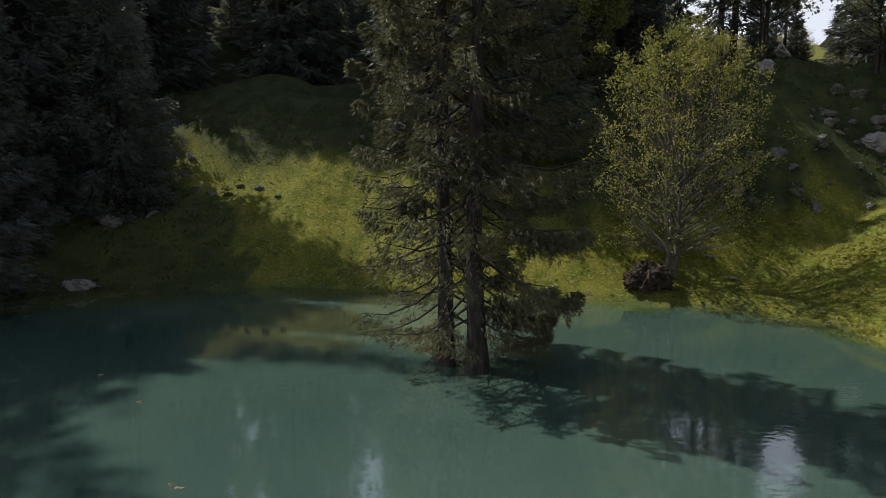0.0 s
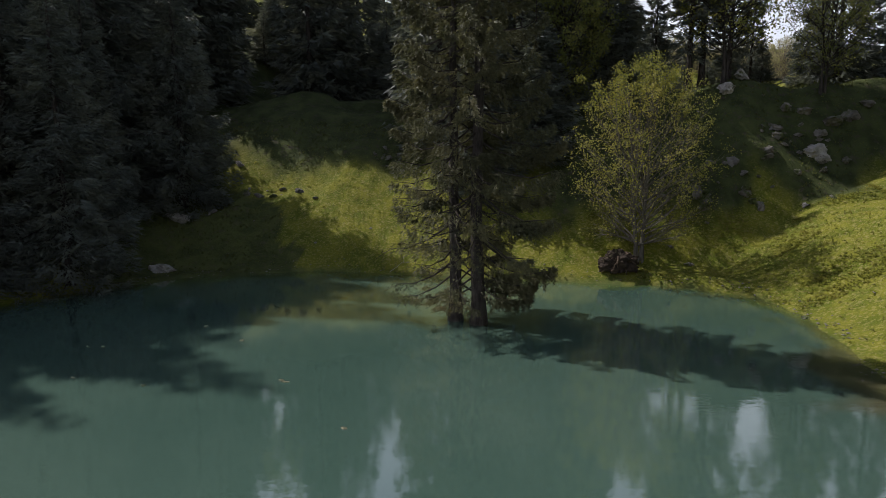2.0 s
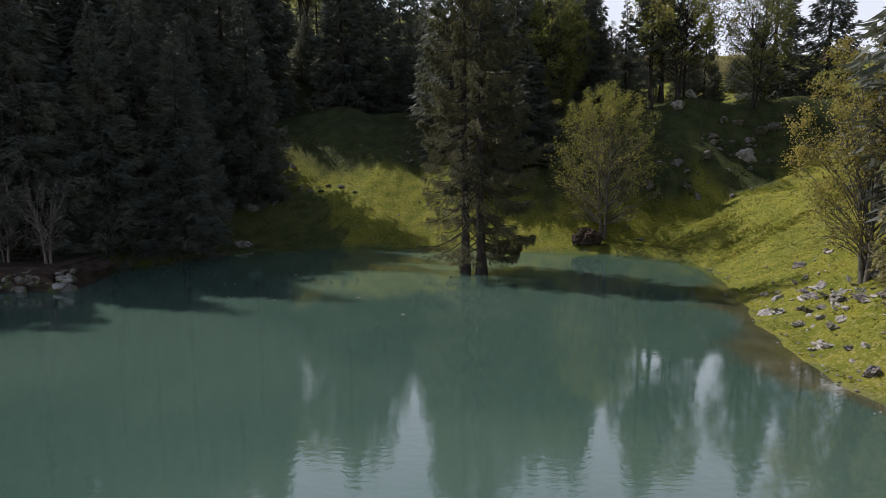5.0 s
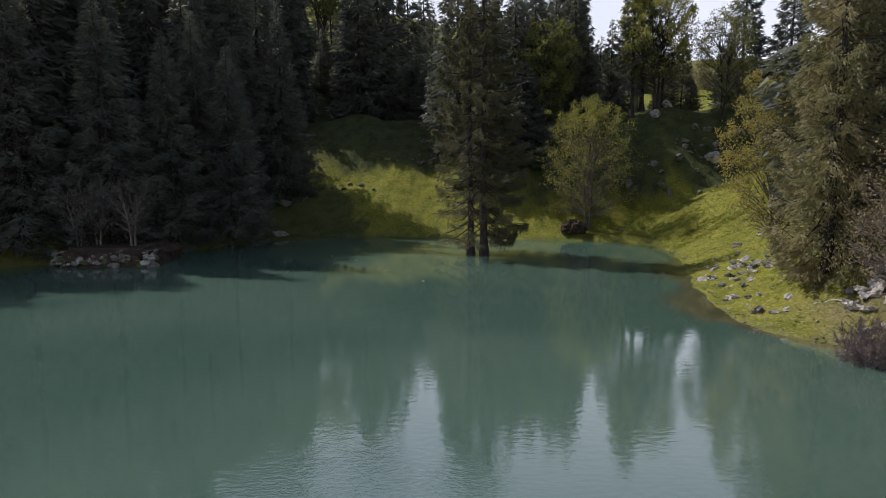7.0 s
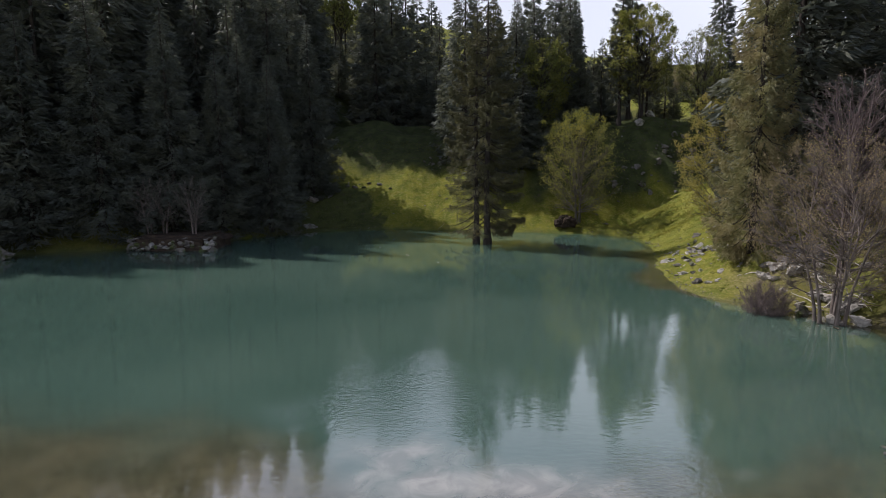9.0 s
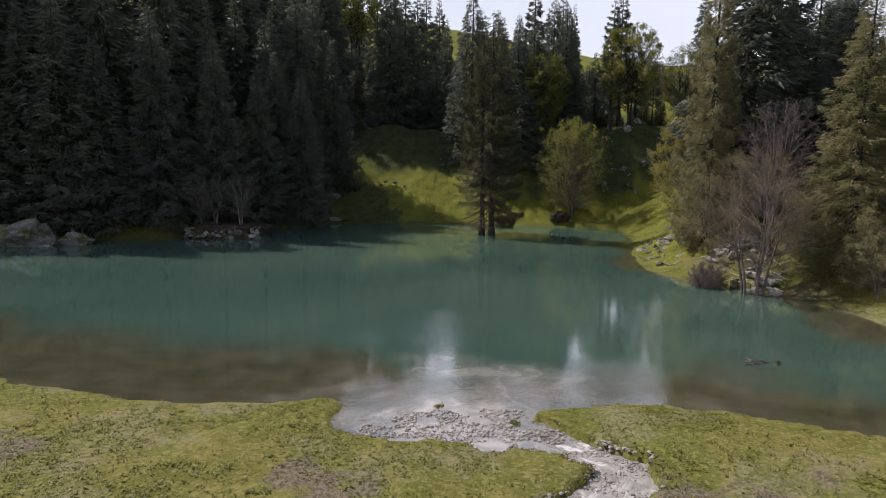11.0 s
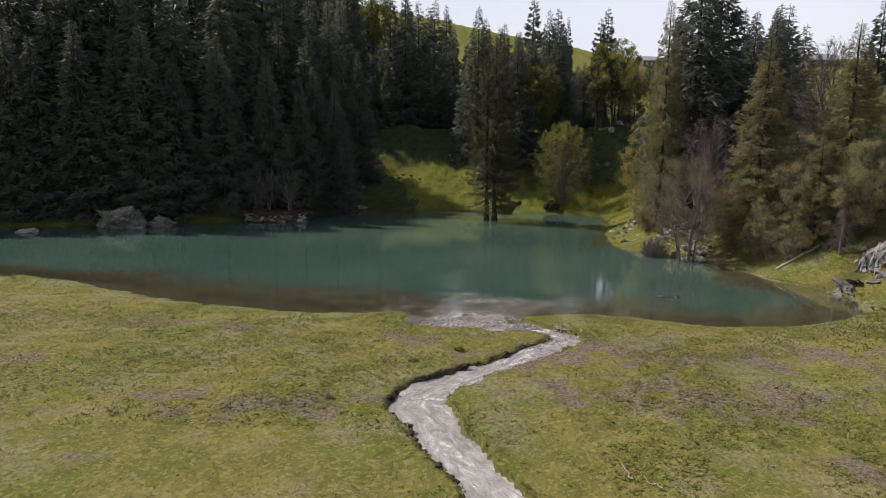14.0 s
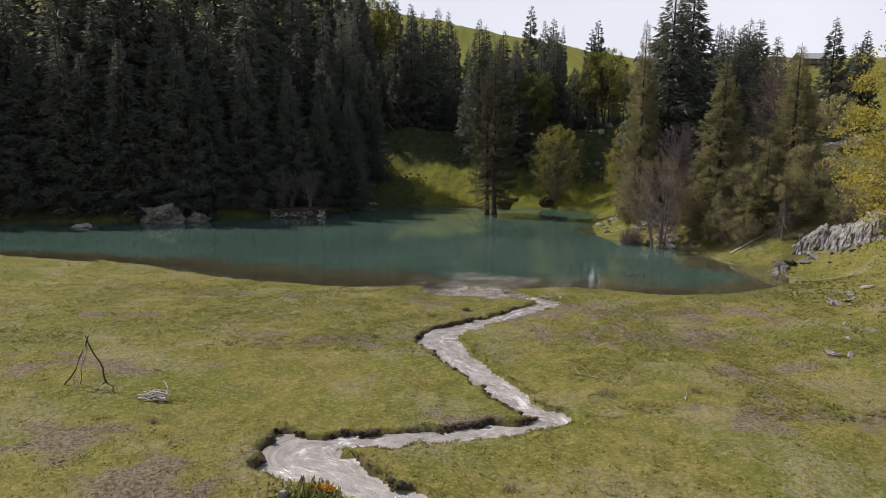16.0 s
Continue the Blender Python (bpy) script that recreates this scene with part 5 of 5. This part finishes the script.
tangle = thing("branch_pile", "tangle of bleached dead branches and roots on the bank", "branch pile")
for k in range(34):
    x, y = rng.normal(15.6, 1.3), rng.normal(-3.0, 1.6)
    z = max(ground_z(x, y), 0) + 0.03
    u, ln = rng.random() * 6.28, rng.uniform(0.4, 1.5)
    part("branch", stick_mesh("branch", crooked((x, y, z), (x + math.cos(u) * ln, y + math.sin(u) * ln, max(ground_z(x + math.cos(u) * ln, y + math.sin(u) * ln), 0) + rng.uniform(0.02, 0.35)), rng, 6, 0.06), 0.035, 0.012, M["dead" if k % 3 else "dark_wood"]), tangle)
for x, y, ln, u, mat in ((1.37, -40.5, 0.45, 0.4, "dark_wood"), (1.5, -38.4, 0.5, 1.9, "dead"), (2.05, -38.75, 0.45, 2.4, "dead"), (4.44, -40.6, 0.4, 1.3, "dead"), (-3.5, 29.6, 1.3, 1.0, "dead"), (8.4, -17.4, 0.7, 0.3, "dark_wood")):
    z = max(ground_z(x, y), -0.03) + 0.05
    e = [math.cos(u) * ln, math.sin(u) * ln, 0.12 + 0.3 * (y > 20)]
    ob = new("dead_branch", stick_mesh("dead_branch", crooked((x, y, z), np.array([x, y, z]) + e, rng, 8, 0.03), 0.016, 0.006, M[mat]))
    tagged(ob, "crooked dead branch lying on the ground" if mat == "dead" else "dark crooked branch lying at the water or grass", "branch", "dead branches on the ground")

# stump with its root plate beside the maple
stump = thing("tree_stump", "dark rotten stump with a peaty root plate by the water", "tree stump")
z0 = ground_z(8.75, 27.6)
bm = bmesh.new()
bmesh.ops.create_icosphere(bm, subdivisions=5, radius=1)
for v in bm.verts:
    q = v.co.copy()
    v.co *= 0.92 + 0.34 * noise.fractal(q * 1.7 + Vector((4, 0, 0)), 0.7, 2.2, 5) - 0.10 * abs(noise.noise(q * 6))
    v.co.z = v.co.z * 0.7 + 0.12 * (q.z > 0) * noise.noise(q * 3)
me = bpy.data.meshes.new("root_plate")
bm.to_mesh(me)
bm.free()
me.materials.append(M["root"])
part("root_plate", me, stump, at=Matrix.Translation((8.75, 27.75, z0 + 0.42)) @ Matrix.Diagonal((1.0, 0.75, 1.0, 1)))
for k in range(14):
    u = rng.uniform(0, 6.28)
    p = np.array([8.75, 27.75, z0 + 0.6]) + [math.cos(u) * 0.6, math.sin(u) * 0.5, rng.normal(0, 0.2)]
    part("root", stick_mesh("root", crooked(p, p + [math.cos(u) * 0.45, math.sin(u) * 0.35, rng.uniform(-0.75, 0.0)], rng, 6, 0.05), 0.07, 0.015, M["dark_wood"]), stump)

# the walled platform on the west shore
islet = thing("stone_platform", "low platform with a dry stone wall at the water's edge", "stone wall")
bm = bmesh.new()
bmesh.ops.create_cube(bm, size=1)
bmesh.ops.bevel(bm, geom=bm.edges[:], offset=0.12, segments=3, affect="EDGES")
bmesh.ops.subdivide_edges(bm, edges=bm.edges[:], cuts=3, use_grid_fill=True)
for v in bm.verts:
    v.co += Vector((noise.noise(v.co * 4), noise.noise(v.co * 4 + Vector((9, 0, 0))), noise.noise(v.co * 5))) * 0.05
me = bpy.data.meshes.new("earth")
bm.to_mesh(me)
bm.free()
me.materials.append(M["root"])
part("earth", me, islet, at=Matrix.Translation((-23.4, 17.0, 0.35)) @ Matrix.Diagonal((6.4, 4.8, 1.5, 1)))
for k in range(96):
    u, lay = rng.random(), rng.random()
    w = rng.uniform(0.14, 0.40) * (1.1 - 0.5 * lay)
    m = Matrix.Translation((-26.9 + 6.9 * u, 14.45 + 0.5 * (2 * u - 1) ** 4 + 0.45 * lay + rng.normal(0, 0.12), 0.02 + 0.95 * lay)) @ Matrix.Rotation(rng.random() * 6, 4, "Z") @ Matrix.Rotation(rng.normal(0, 0.5), 4, "X") @ Matrix.Diagonal((w * 1.25, w, w, 1))
    part("stone", ROCKS["moss_rock" if k % 4 else "rock"][k % 4], islet, at=m)
for k, (x, y) in enumerate(((-25.7, 16.2), (-24.6, 16.6), (-22.2, 16.4))):
    make_tree("bare_tree", "small pale crooked tree on the stone platform", "bare tree",
              fan_meshes(60 + k, 4.6, 0.9, (1.5, 1.4), 2, 30, 300, 900, 0.09, M["needles"], M["twig"], 0.07, 0.5, 0.3, 2, 1.2, 0.4, 0.08), Matrix.Translation((x, y, 1.0)), "small trees on the platform")

# pale tufts of last year's grass, and leafy tufts on the gravel of the mouth
rng = np.random.default_rng(19)
for x, y, s, mat, label in ((-1.6, -46.3, 1.0, "straw", "pale"), (2.0, -47.3, 0.8, "straw", "pale"), (1.9, -40.3, 1.2, "straw", "pale"), (5.0, -39.9, 0.8, "straw", "pale"), (-11.5, -43.3, 0.7, "straw", "pale"), (-2.4, -21.6, 0.6, "weeds", "green"), (-0.2, -22.7, 0.7, "weeds", "green"), (-6.6, -33.6, 0.9, "straw", "pale"), (-4.3, -29.6, 0.8, "weeds", "green"), (-2.6, -28.0, 1.0, "weeds", "green")):
    n = 90
    p = np.stack([x + rng.normal(0, 0.11 * s, n), y + rng.normal(0, 0.08 * s, n), np.zeros(n)], 1)
    p[:, 2] = np.maximum(land(p[:, 0], p[:, 1])[0], -0.02) - 0.01
    d = np.stack([rng.normal(0, 0.45, n), rng.normal(0, 0.45, n), np.ones(n)], 1)
    me = spikes("grass_tuft", p, d, 0.30 * s * rng.uniform(0.5, 1.2, n), 0.007, M[mat], rng) if mat == "straw" else kites("grass_tuft", p, d, 0.22 * s * rng.uniform(0.5, 1.1, n), 0.028 * s, M[mat], rng)
    tagged(new("grass_tuft", me), "pale dry grass tuft standing in the meadow" if mat == "straw" else "small leafy green tuft beside the stream", "grass", "tufts in the meadow")

# flowers at the stream
flowers = thing("flower_clump", "clump of leafy plants with orange flowers beside the stream", "flowers")
n = 260
c = np.stack([-5.9 + rng.normal(0, 0.55, n), -46.75 + rng.normal(0, 0.22, n), np.zeros(n)], 1)
c[:, 2] = land(c[:, 0], c[:, 1])[0] + 0.02
tagged(part("leaves", kites("leaves", c, rng.normal(0, 0.6, (n, 3)) + [0, 0, 0.7], 0.2, 0.055, M["weeds"], rng), flowers), kind="stuff")
n = 70
c = np.stack([-5.75 + rng.normal(0, 0.13, n), -46.75 + rng.normal(0, 0.07, n), np.zeros(n)], 1)
c[:, 2] = land(c[:, 0], c[:, 1])[0] + rng.uniform(0.08, 0.2, n)
tagged(part("petals", kites("petals", c, rng.normal(0, 0.5, (n, 3)) + [0, 0, 0.5], 0.07, 0.03, M["flower"], rng), flowers), kind="stuff")
stone(-6.68, -46.9, 0.17, 0.13, 0.14, "rock", "small grey block of stone beside the stream", "stones in the meadow", 1)


# ---- far buildings ----
def chalet(x, y, z, w, d, h, label, yaw):
    house = thing("chalet", label, "house", at=pose(x, y, z, 0, 0, yaw))
    bm = bmesh.new()
    bmesh.ops.create_cube(bm, size=1, matrix=Matrix.Translation((0, 0, h / 2)) @ Matrix.Diagonal((w, d, h, 1)))
    me = bpy.data.meshes.new("wall")
    bm.to_mesh(me), bm.free()
    me.materials.append(M["timber"])
    part("wall", me, house)
    r = 0.32 * d
    v = [(-w * 0.55, -d * 0.6, h - 0.2), (w * 0.55, -d * 0.6, h - 0.2), (w * 0.55, 0, h + r), (-w * 0.55, 0, h + r), (-w * 0.55, d * 0.6, h - 0.2), (w * 0.55, d * 0.6, h - 0.2)]
    v += [(a, b, c + 0.3) for a, b, c in v]
    f = [(0, 1, 2, 3), (3, 2, 5, 4), (6, 9, 8, 7), (9, 10, 11, 8), (0, 6, 7, 1), (4, 5, 11, 10), (0, 3, 9, 6), (3, 4, 10, 9), (1, 7, 8, 2), (2, 8, 11, 5)]
    part("roof", np_mesh("roof", v, f, M["slate"]), house)
    for k in range(3):
        bm = bmesh.new()
        bmesh.ops.create_cube(bm, size=1, matrix=Matrix.Translation((w * (k - 1) * 0.28, -d / 2 - 0.03, h * 0.55)) @ Matrix.Diagonal((1.0, 0.1, 1.2, 1)))
        me = bpy.data.meshes.new("window")
        bm.to_mesh(me), bm.free()
        me.materials.append(M["slate"])
        part("window", me, house)
    return house


chalet(79, 236, ground_z(79, 236) - 0.3, 8, 6, 2.8, "small dark wooden hut with a grey roof on the ridge", 12)
chalet(168, 262, ground_z(168, 262) - 0.3, 15, 10, 2.4, "large chalet with a pale grey roof on the hill", 8)


# ---- grass ----
def blades(name, label, count, region, h, w, material, seed, keep, per=3, lean=0.5):
    """Many grass blades, one triangle each, on the ground inside a region."""
    rng = np.random.default_rng(seed)
    x0, x1, y0, y1, bias = region
    x = rng.uniform(x0, x1, count)
    y = y0 + (y1 - y0) * rng.random(count) ** bias
    z, d, c = land(x, y)
    ok = (d > 0.15) & (c > 0.08) & keep(x, y, rng.random(count))
    x, y, z = np.repeat(x[ok], per), np.repeat(y[ok], per), np.repeat(z[ok], per)
    n = len(x)
    x, y = x + rng.normal(0, 0.04, n), y + rng.normal(0, 0.04, n)
    a = rng.random(n) * 2 * np.pi
    hh = h * rng.uniform(0.4, 1.2, n) * (1 + 0.8 * fbm(x * 0.8, y * 0.8, 3, 17))
    ww = w * rng.uniform(0.6, 1.3, n)
    base = np.stack([x, y, z - 0.015], 1)
    side = np.stack([np.cos(a), np.sin(a), np.zeros(n)], 1) * ww[:, None]
    tip = base + np.stack([rng.normal(0, lean, n), rng.normal(0, lean, n), np.ones(n)], 1) * hh[:, None]
    v = np.stack([base - side, base + side, tip], 1).reshape(-1, 3)
    return tagged(new(name, np_mesh(name, v, np.arange(3 * n).reshape(-1, 3), material)), label, "grass", kind="stuff")


def dry_spots(x, y, r):
    return fbm(x * 0.33, y * 0.33, 4, 51) > 0.08 - 0.1 * (r > 0.8)


def anywhere(x, y, r):
    return r < 0.8 + 1.3 * fbm(x * 0.5, y * 0.5, 3, 41) - 0.75 * bare_patches(x, y)


blades("grass", "short olive green meadow grass around the stream", 62000, (-27, 17, -51, -22, 1.25), 0.045, 0.022, M["grass"], 1, anywhere)
blades("grass", "short olive green grass along the shore of the meadow", 22000, (-46, 24, -36, -11, 1.0), 0.07, 0.035, M["grass"], 2, anywhere)
blades("grass", "grass on the sunny banks beyond the lake", 34000, (8, 24, -14, 22, 1.0), 0.05, 0.024, M["lush_grass"], 3, lambda x, y, r: anywhere(x, y, r) & (y < 21))
blades("grass", "bright green mossy grass on the slope behind the lake", 14000, (-19, 24, 20, 40, 1.0), 0.10, 0.040, M["lush_grass"], 8, lambda x, y, r: anywhere(x, y, r) & (y > 21) & (shaded_turf(x, y) < 0.5))
# these blades take the darker colour wherever the slope's shade is painted
blades("grass", "rough turf darkened for the shade on the wooded slope behind the lake", 15000, (-20, 30, 27, 44, 1.0), 0.13, 0.05, M["shade_grass"], 7, lambda x, y, r: anywhere(x, y, r) & (shaded_turf(x, y) >= 0.5))
blades("grass", "rough grass on the slope beside the rock outcrop", 14000, (13, 40, -34, -6, 1.0), 0.10, 0.04, M["grass"], 6, anywhere)
blades("dry_grass", "pale dry grass stalks in patches of the meadow", 9000, (-26, 17, -51, -24, 1.2), 0.14, 0.010, M["straw"], 4, dry_spots, 2, 0.7)


def stream_edge(count, h, w, material, seed, label):
    """Tufts that overhang the cut banks of the stream."""
    rng = np.random.default_rng(seed)
    i = rng.integers(6, len(STREAM_LINE) - 8, count)
    p = STREAM_LINE[i, :2] + (STREAM_LINE[i + 1, :2] - STREAM_LINE[i, :2]) * rng.random((count, 1))
    x, y = p[:, 0] + rng.normal(0, 0.7, count), p[:, 1] + rng.normal(0, 0.7, count)
    z, d, c = land(x, y)
    ok = (c > 0.05) & (c < 0.22) & (d > 0.1) & (vnoise(x * 2.2, y * 2.2, 71) > 0.35)
    x, y, z = (np.repeat(q[ok], 4) for q in (x, y, z))
    n = len(x)
    base = np.stack([x + rng.normal(0, 0.04, n), y + rng.normal(0, 0.04, n), z - 0.01], 1)
    tip = base + np.stack([rng.normal(0, 0.5, n), rng.normal(0, 0.5, n), np.ones(n)], 1) * (h * rng.uniform(0.5, 1.3, n))[:, None]
    a = rng.random(n) * 6.28
    side = np.stack([np.cos(a), np.sin(a), np.zeros(n)], 1) * w
    v = np.stack([base - side, base + side, tip], 1).reshape(-1, 3)
    return tagged(new("grass", np_mesh("grass", v, np.arange(3 * n).reshape(-1, 3), material)), label, "grass", kind="stuff")


stream_edge(16000, 0.055, 0.02, M["grass"], 5, "ragged grass tufts along the cut banks of the stream")


def weeds(count, region, size, seed, label, leaf=None):
    rng = np.random.default_rng(seed)
    x = rng.uniform(region[0], region[1], count)
    y = region[2] + (region[3] - region[2]) * rng.random(count) ** 1.2
    z, d, c = land(x, y)
    ok = (d > 0.2) & (c > 0.1) & (fbm(x * 0.4, y * 0.4, 4, 61) > -0.05) & (shaded_turf(x, y) < 0.6)
    x, y, z = (np.repeat(q[ok], 5) for q in (x, y, z))
    n = len(x)
    p = np.stack([x + rng.normal(0, 0.05, n), y + rng.normal(0, 0.05, n), z + 0.01], 1)
    d = rng.normal(0, 1, (n, 3))
    d[:, 2] = rng.uniform(0.1, 0.6, n)
    return tagged(new("weeds", kites("weeds", p, d, size * rng.uniform(0.5, 1.3, n), size * 0.28, leaf or M["weeds"], rng, 0.1, True)), label, "weeds", kind="stuff")


weeds(9000, (1, 15, -42, -21.5), 0.09, 75, "green broad-leaved plants in clumps beside the stream")
weeds(8000, (-24, 0, -36, -20), 0.085, 76, "green broad-leaved plants near the shore of the meadow")
weeds(6000, (-26, 17, -51, -22), 0.08, 71, "broad-leaved weeds between the meadow grass")
weeds(6000, (8, 24, 21, 31), 0.13, 73, "bright broad-leaved plants on the sunny bank behind the lake", M["lush_grass"])
weeds(2600, (-18, 24, 0, 36), 0.13, 72, "broad-leaved weeds on the bank beyond the lake")


# ---- pebbles along the water ----
def pebbles(name, label, count, seed):
    rng = np.random.default_rng(seed)
    i = rng.integers(0, len(SHORE_LINE), count * 3)
    p = SHORE_LINE[i] + rng.normal(0, 0.9, (count * 3, 2))
    z, d, c = land(p[:, 0], p[:, 1])
    ok = (d > -0.5) & (d < 0.9) & (p[:, 0] > -20) & (p[:, 1] > -10) & (c > 0.3)
    p, z = p[ok][:count], z[ok][:count]
    n = len(p)
    base = np.array([(1, 0, 0), (0.2, 0.9, 0.1), (-0.9, 0.3, 0), (-0.3, -0.9, 0.1), (0.1, 0, 0.6), (0, 0.1, -0.4)])
    f = np.array([(0, 1, 4), (1, 2, 4), (2, 3, 4), (3, 0, 4), (1, 0, 5), (2, 1, 5), (3, 2, 5), (0, 3, 5)])
    a, s = rng.random(n) * 6.28, rng.uniform(0.025, 0.09, n)
    x = base[None, :, 0] * np.cos(a)[:, None] - base[None, :, 1] * np.sin(a)[:, None]
    y = base[None, :, 0] * np.sin(a)[:, None] + base[None, :, 1] * np.cos(a)[:, None]
    v = np.stack([p[:, :1] + x * s[:, None], p[:, 1:] + y * s[:, None], z[:, None] + 0.02 + base[None, :, 2] * s[:, None]], 2)
    faces = (f[None] + np.arange(n)[:, None, None] * 6).reshape(-1, 3)
    return tagged(new(name, np_mesh(name, v.reshape(-1, 3), faces, M["moss_rock"])), label, "pebbles", kind="stuff")


pebbles("pebbles", "grey and brown pebbles strewn along the shore", 900, 91)


def bank_clods(count, seed):
    """Dark earth clods that have slumped from the banks of the stream."""
    rng = np.random.default_rng(seed)
    i = rng.integers(6, len(STREAM_LINE) - 8, count)
    p = STREAM_LINE[i, :2] + (STREAM_LINE[i + 1, :2] - STREAM_LINE[i, :2]) * rng.random((count, 1)) + rng.normal(0, 0.7, (count, 2))
    z, d, c = land(p[:, 0], p[:, 1])
    # far bank only: the clods' dark colour adds to its painted shade
    ok = (c > -0.06) & (c < 0.09) & (d > 0.1) & (vnoise(p[:, 0] * 1.6, p[:, 1] * 1.6, 72) > 0.42) & (far_bank(p[:, 0], p[:, 1]) > rng.uniform(0.1, 1.0, count))
    p, z = p[ok], z[ok]
    n = len(p)
    ring = np.array([(math.cos(t) * r, math.sin(t) * r, h) for r, h in ((0.8, -0.5), (1.0, 0.1), (0.6, 0.6)) for t in np.arange(5) * 1.2566] + [(0, 0, 0.8)])
    f = [(a + j, a + (j + 1) % 5, a + 5 + (j + 1) % 5) for a in (0, 5) for j in range(5)] + [(a + j, a + 5 + (j + 1) % 5, a + 5 + j) for a in (0, 5) for j in range(5)] + [(10 + j, 10 + (j + 1) % 5, 15) for j in range(5)]
    size = rng.uniform(0.04, 0.11, (n, 1, 1))
    v = ring[None] * (1 + rng.normal(0, 0.22, (n, 16, 3))) * size * [1.2, 1.0, 0.8] + np.stack([p[:, 0], p[:, 1], z - 0.01], 1)[:, None]
    faces = (np.array(f)[None] + np.arange(n)[:, None, None] * 16).reshape(-1, 3)
    return tagged(new("soil_clods", np_mesh("soil_clods", v.reshape(-1, 3), faces, M["root"], True)), "dark earth clods along the cut banks of the stream", "soil", kind="stuff")



def gravel(count, seed):
    """Small pinkish grey stones on the bar at the mouth and along the flat edge of the stream."""
    rng = np.random.default_rng(seed)
    a, q = rng.random(count) * 6.28, np.sqrt(rng.random(count))
    p = np.stack([-1.2 + 3.4 * q * np.cos(a), -23.6 + 1.9 * q * np.sin(a)], 1)
    run = rng.random(count) < 0.45
    p[run] = np.stack([rng.uniform(-0.6, 3.2, count), rng.uniform(-27.2, -23.2, count)], 1)[run]
    z, d, c = land(p[:, 0], p[:, 1])
    ok = (c < 0.12) & (c > -1.2) & (vnoise(p[:, 0] * 1.5, p[:, 1] * 1.5, 81) > 0.42) | (d < 0.1) & (d > -1.6) & ~run & (vnoise(p[:, 0] * 2.5, p[:, 1] * 1.5, 82) > 0.5)
    p, z = p[ok], z[ok]
    _, row = to_line(p[:, 0], p[:, 1], STREAM_LINE, False)
    i, t = stream_level(row)
    z = np.maximum(z, np.where(p[:, 1] < -24, S_Z[i], 0.0))
    n = len(p)
    ring = np.array([(math.cos(t) * r, math.sin(t) * r, h) for r, h in ((1.0, -0.2), (0.75, 0.4)) for t in np.arange(5) * 1.2566] + [(0, 0, 0.55)])
    f = [(j, (j + 1) % 5, 5 + (j + 1) % 5) for j in range(5)] + [(j, 5 + (j + 1) % 5, 5 + j) for j in range(5)] + [(5 + j, 5 + (j + 1) % 5, 10) for j in range(5)]
    size = 0.014 + 0.055 * rng.random((n, 1, 1)) ** 5
    v = ring[None] * (1 + rng.normal(0, 0.18, (n, 11, 3))) * size + np.stack([p[:, 0], p[:, 1], z + 0.012], 1)[:, None]
    faces = (np.array(f)[None] + np.arange(n)[:, None, None] * 11).reshape(-1, 3)
    return tagged(new("gravel", np_mesh("gravel", v.reshape(-1, 3), faces, M["gravel"])), "pinkish grey gravel on the bar at the stream's mouth", "gravel", kind="stuff")


gravel(9000, 94)
bank_clods(16000, 93)
rng = np.random.default_rng(15)
for x, y in [(-7.7, 17.0), (-5.2, 13.1), (-9.7, 18.8), (-12.8, 16.3), (-12.3, 16.3), (-9.7, 18.9), (-7.7, 17.1), (-5.1, 13.0), (-2.8, 9.9), (-9.1, 12.7), (-11.5, 13.3), (-5.0, 13.0)]:
    leaf = kites("floating_leaf", np.array([[x, y, 0.012], [x + 0.05, y, 0.012]]), np.array([[1, 0.3, 0.02], [-0.8, 0.5, 0.02]]), 0.13, 0.04, M["straw"], rng, 0.02)
    tagged(new("floating_leaf", leaf), "small pale leaf floating on the lake", "leaf", "leaves floating on the lake")
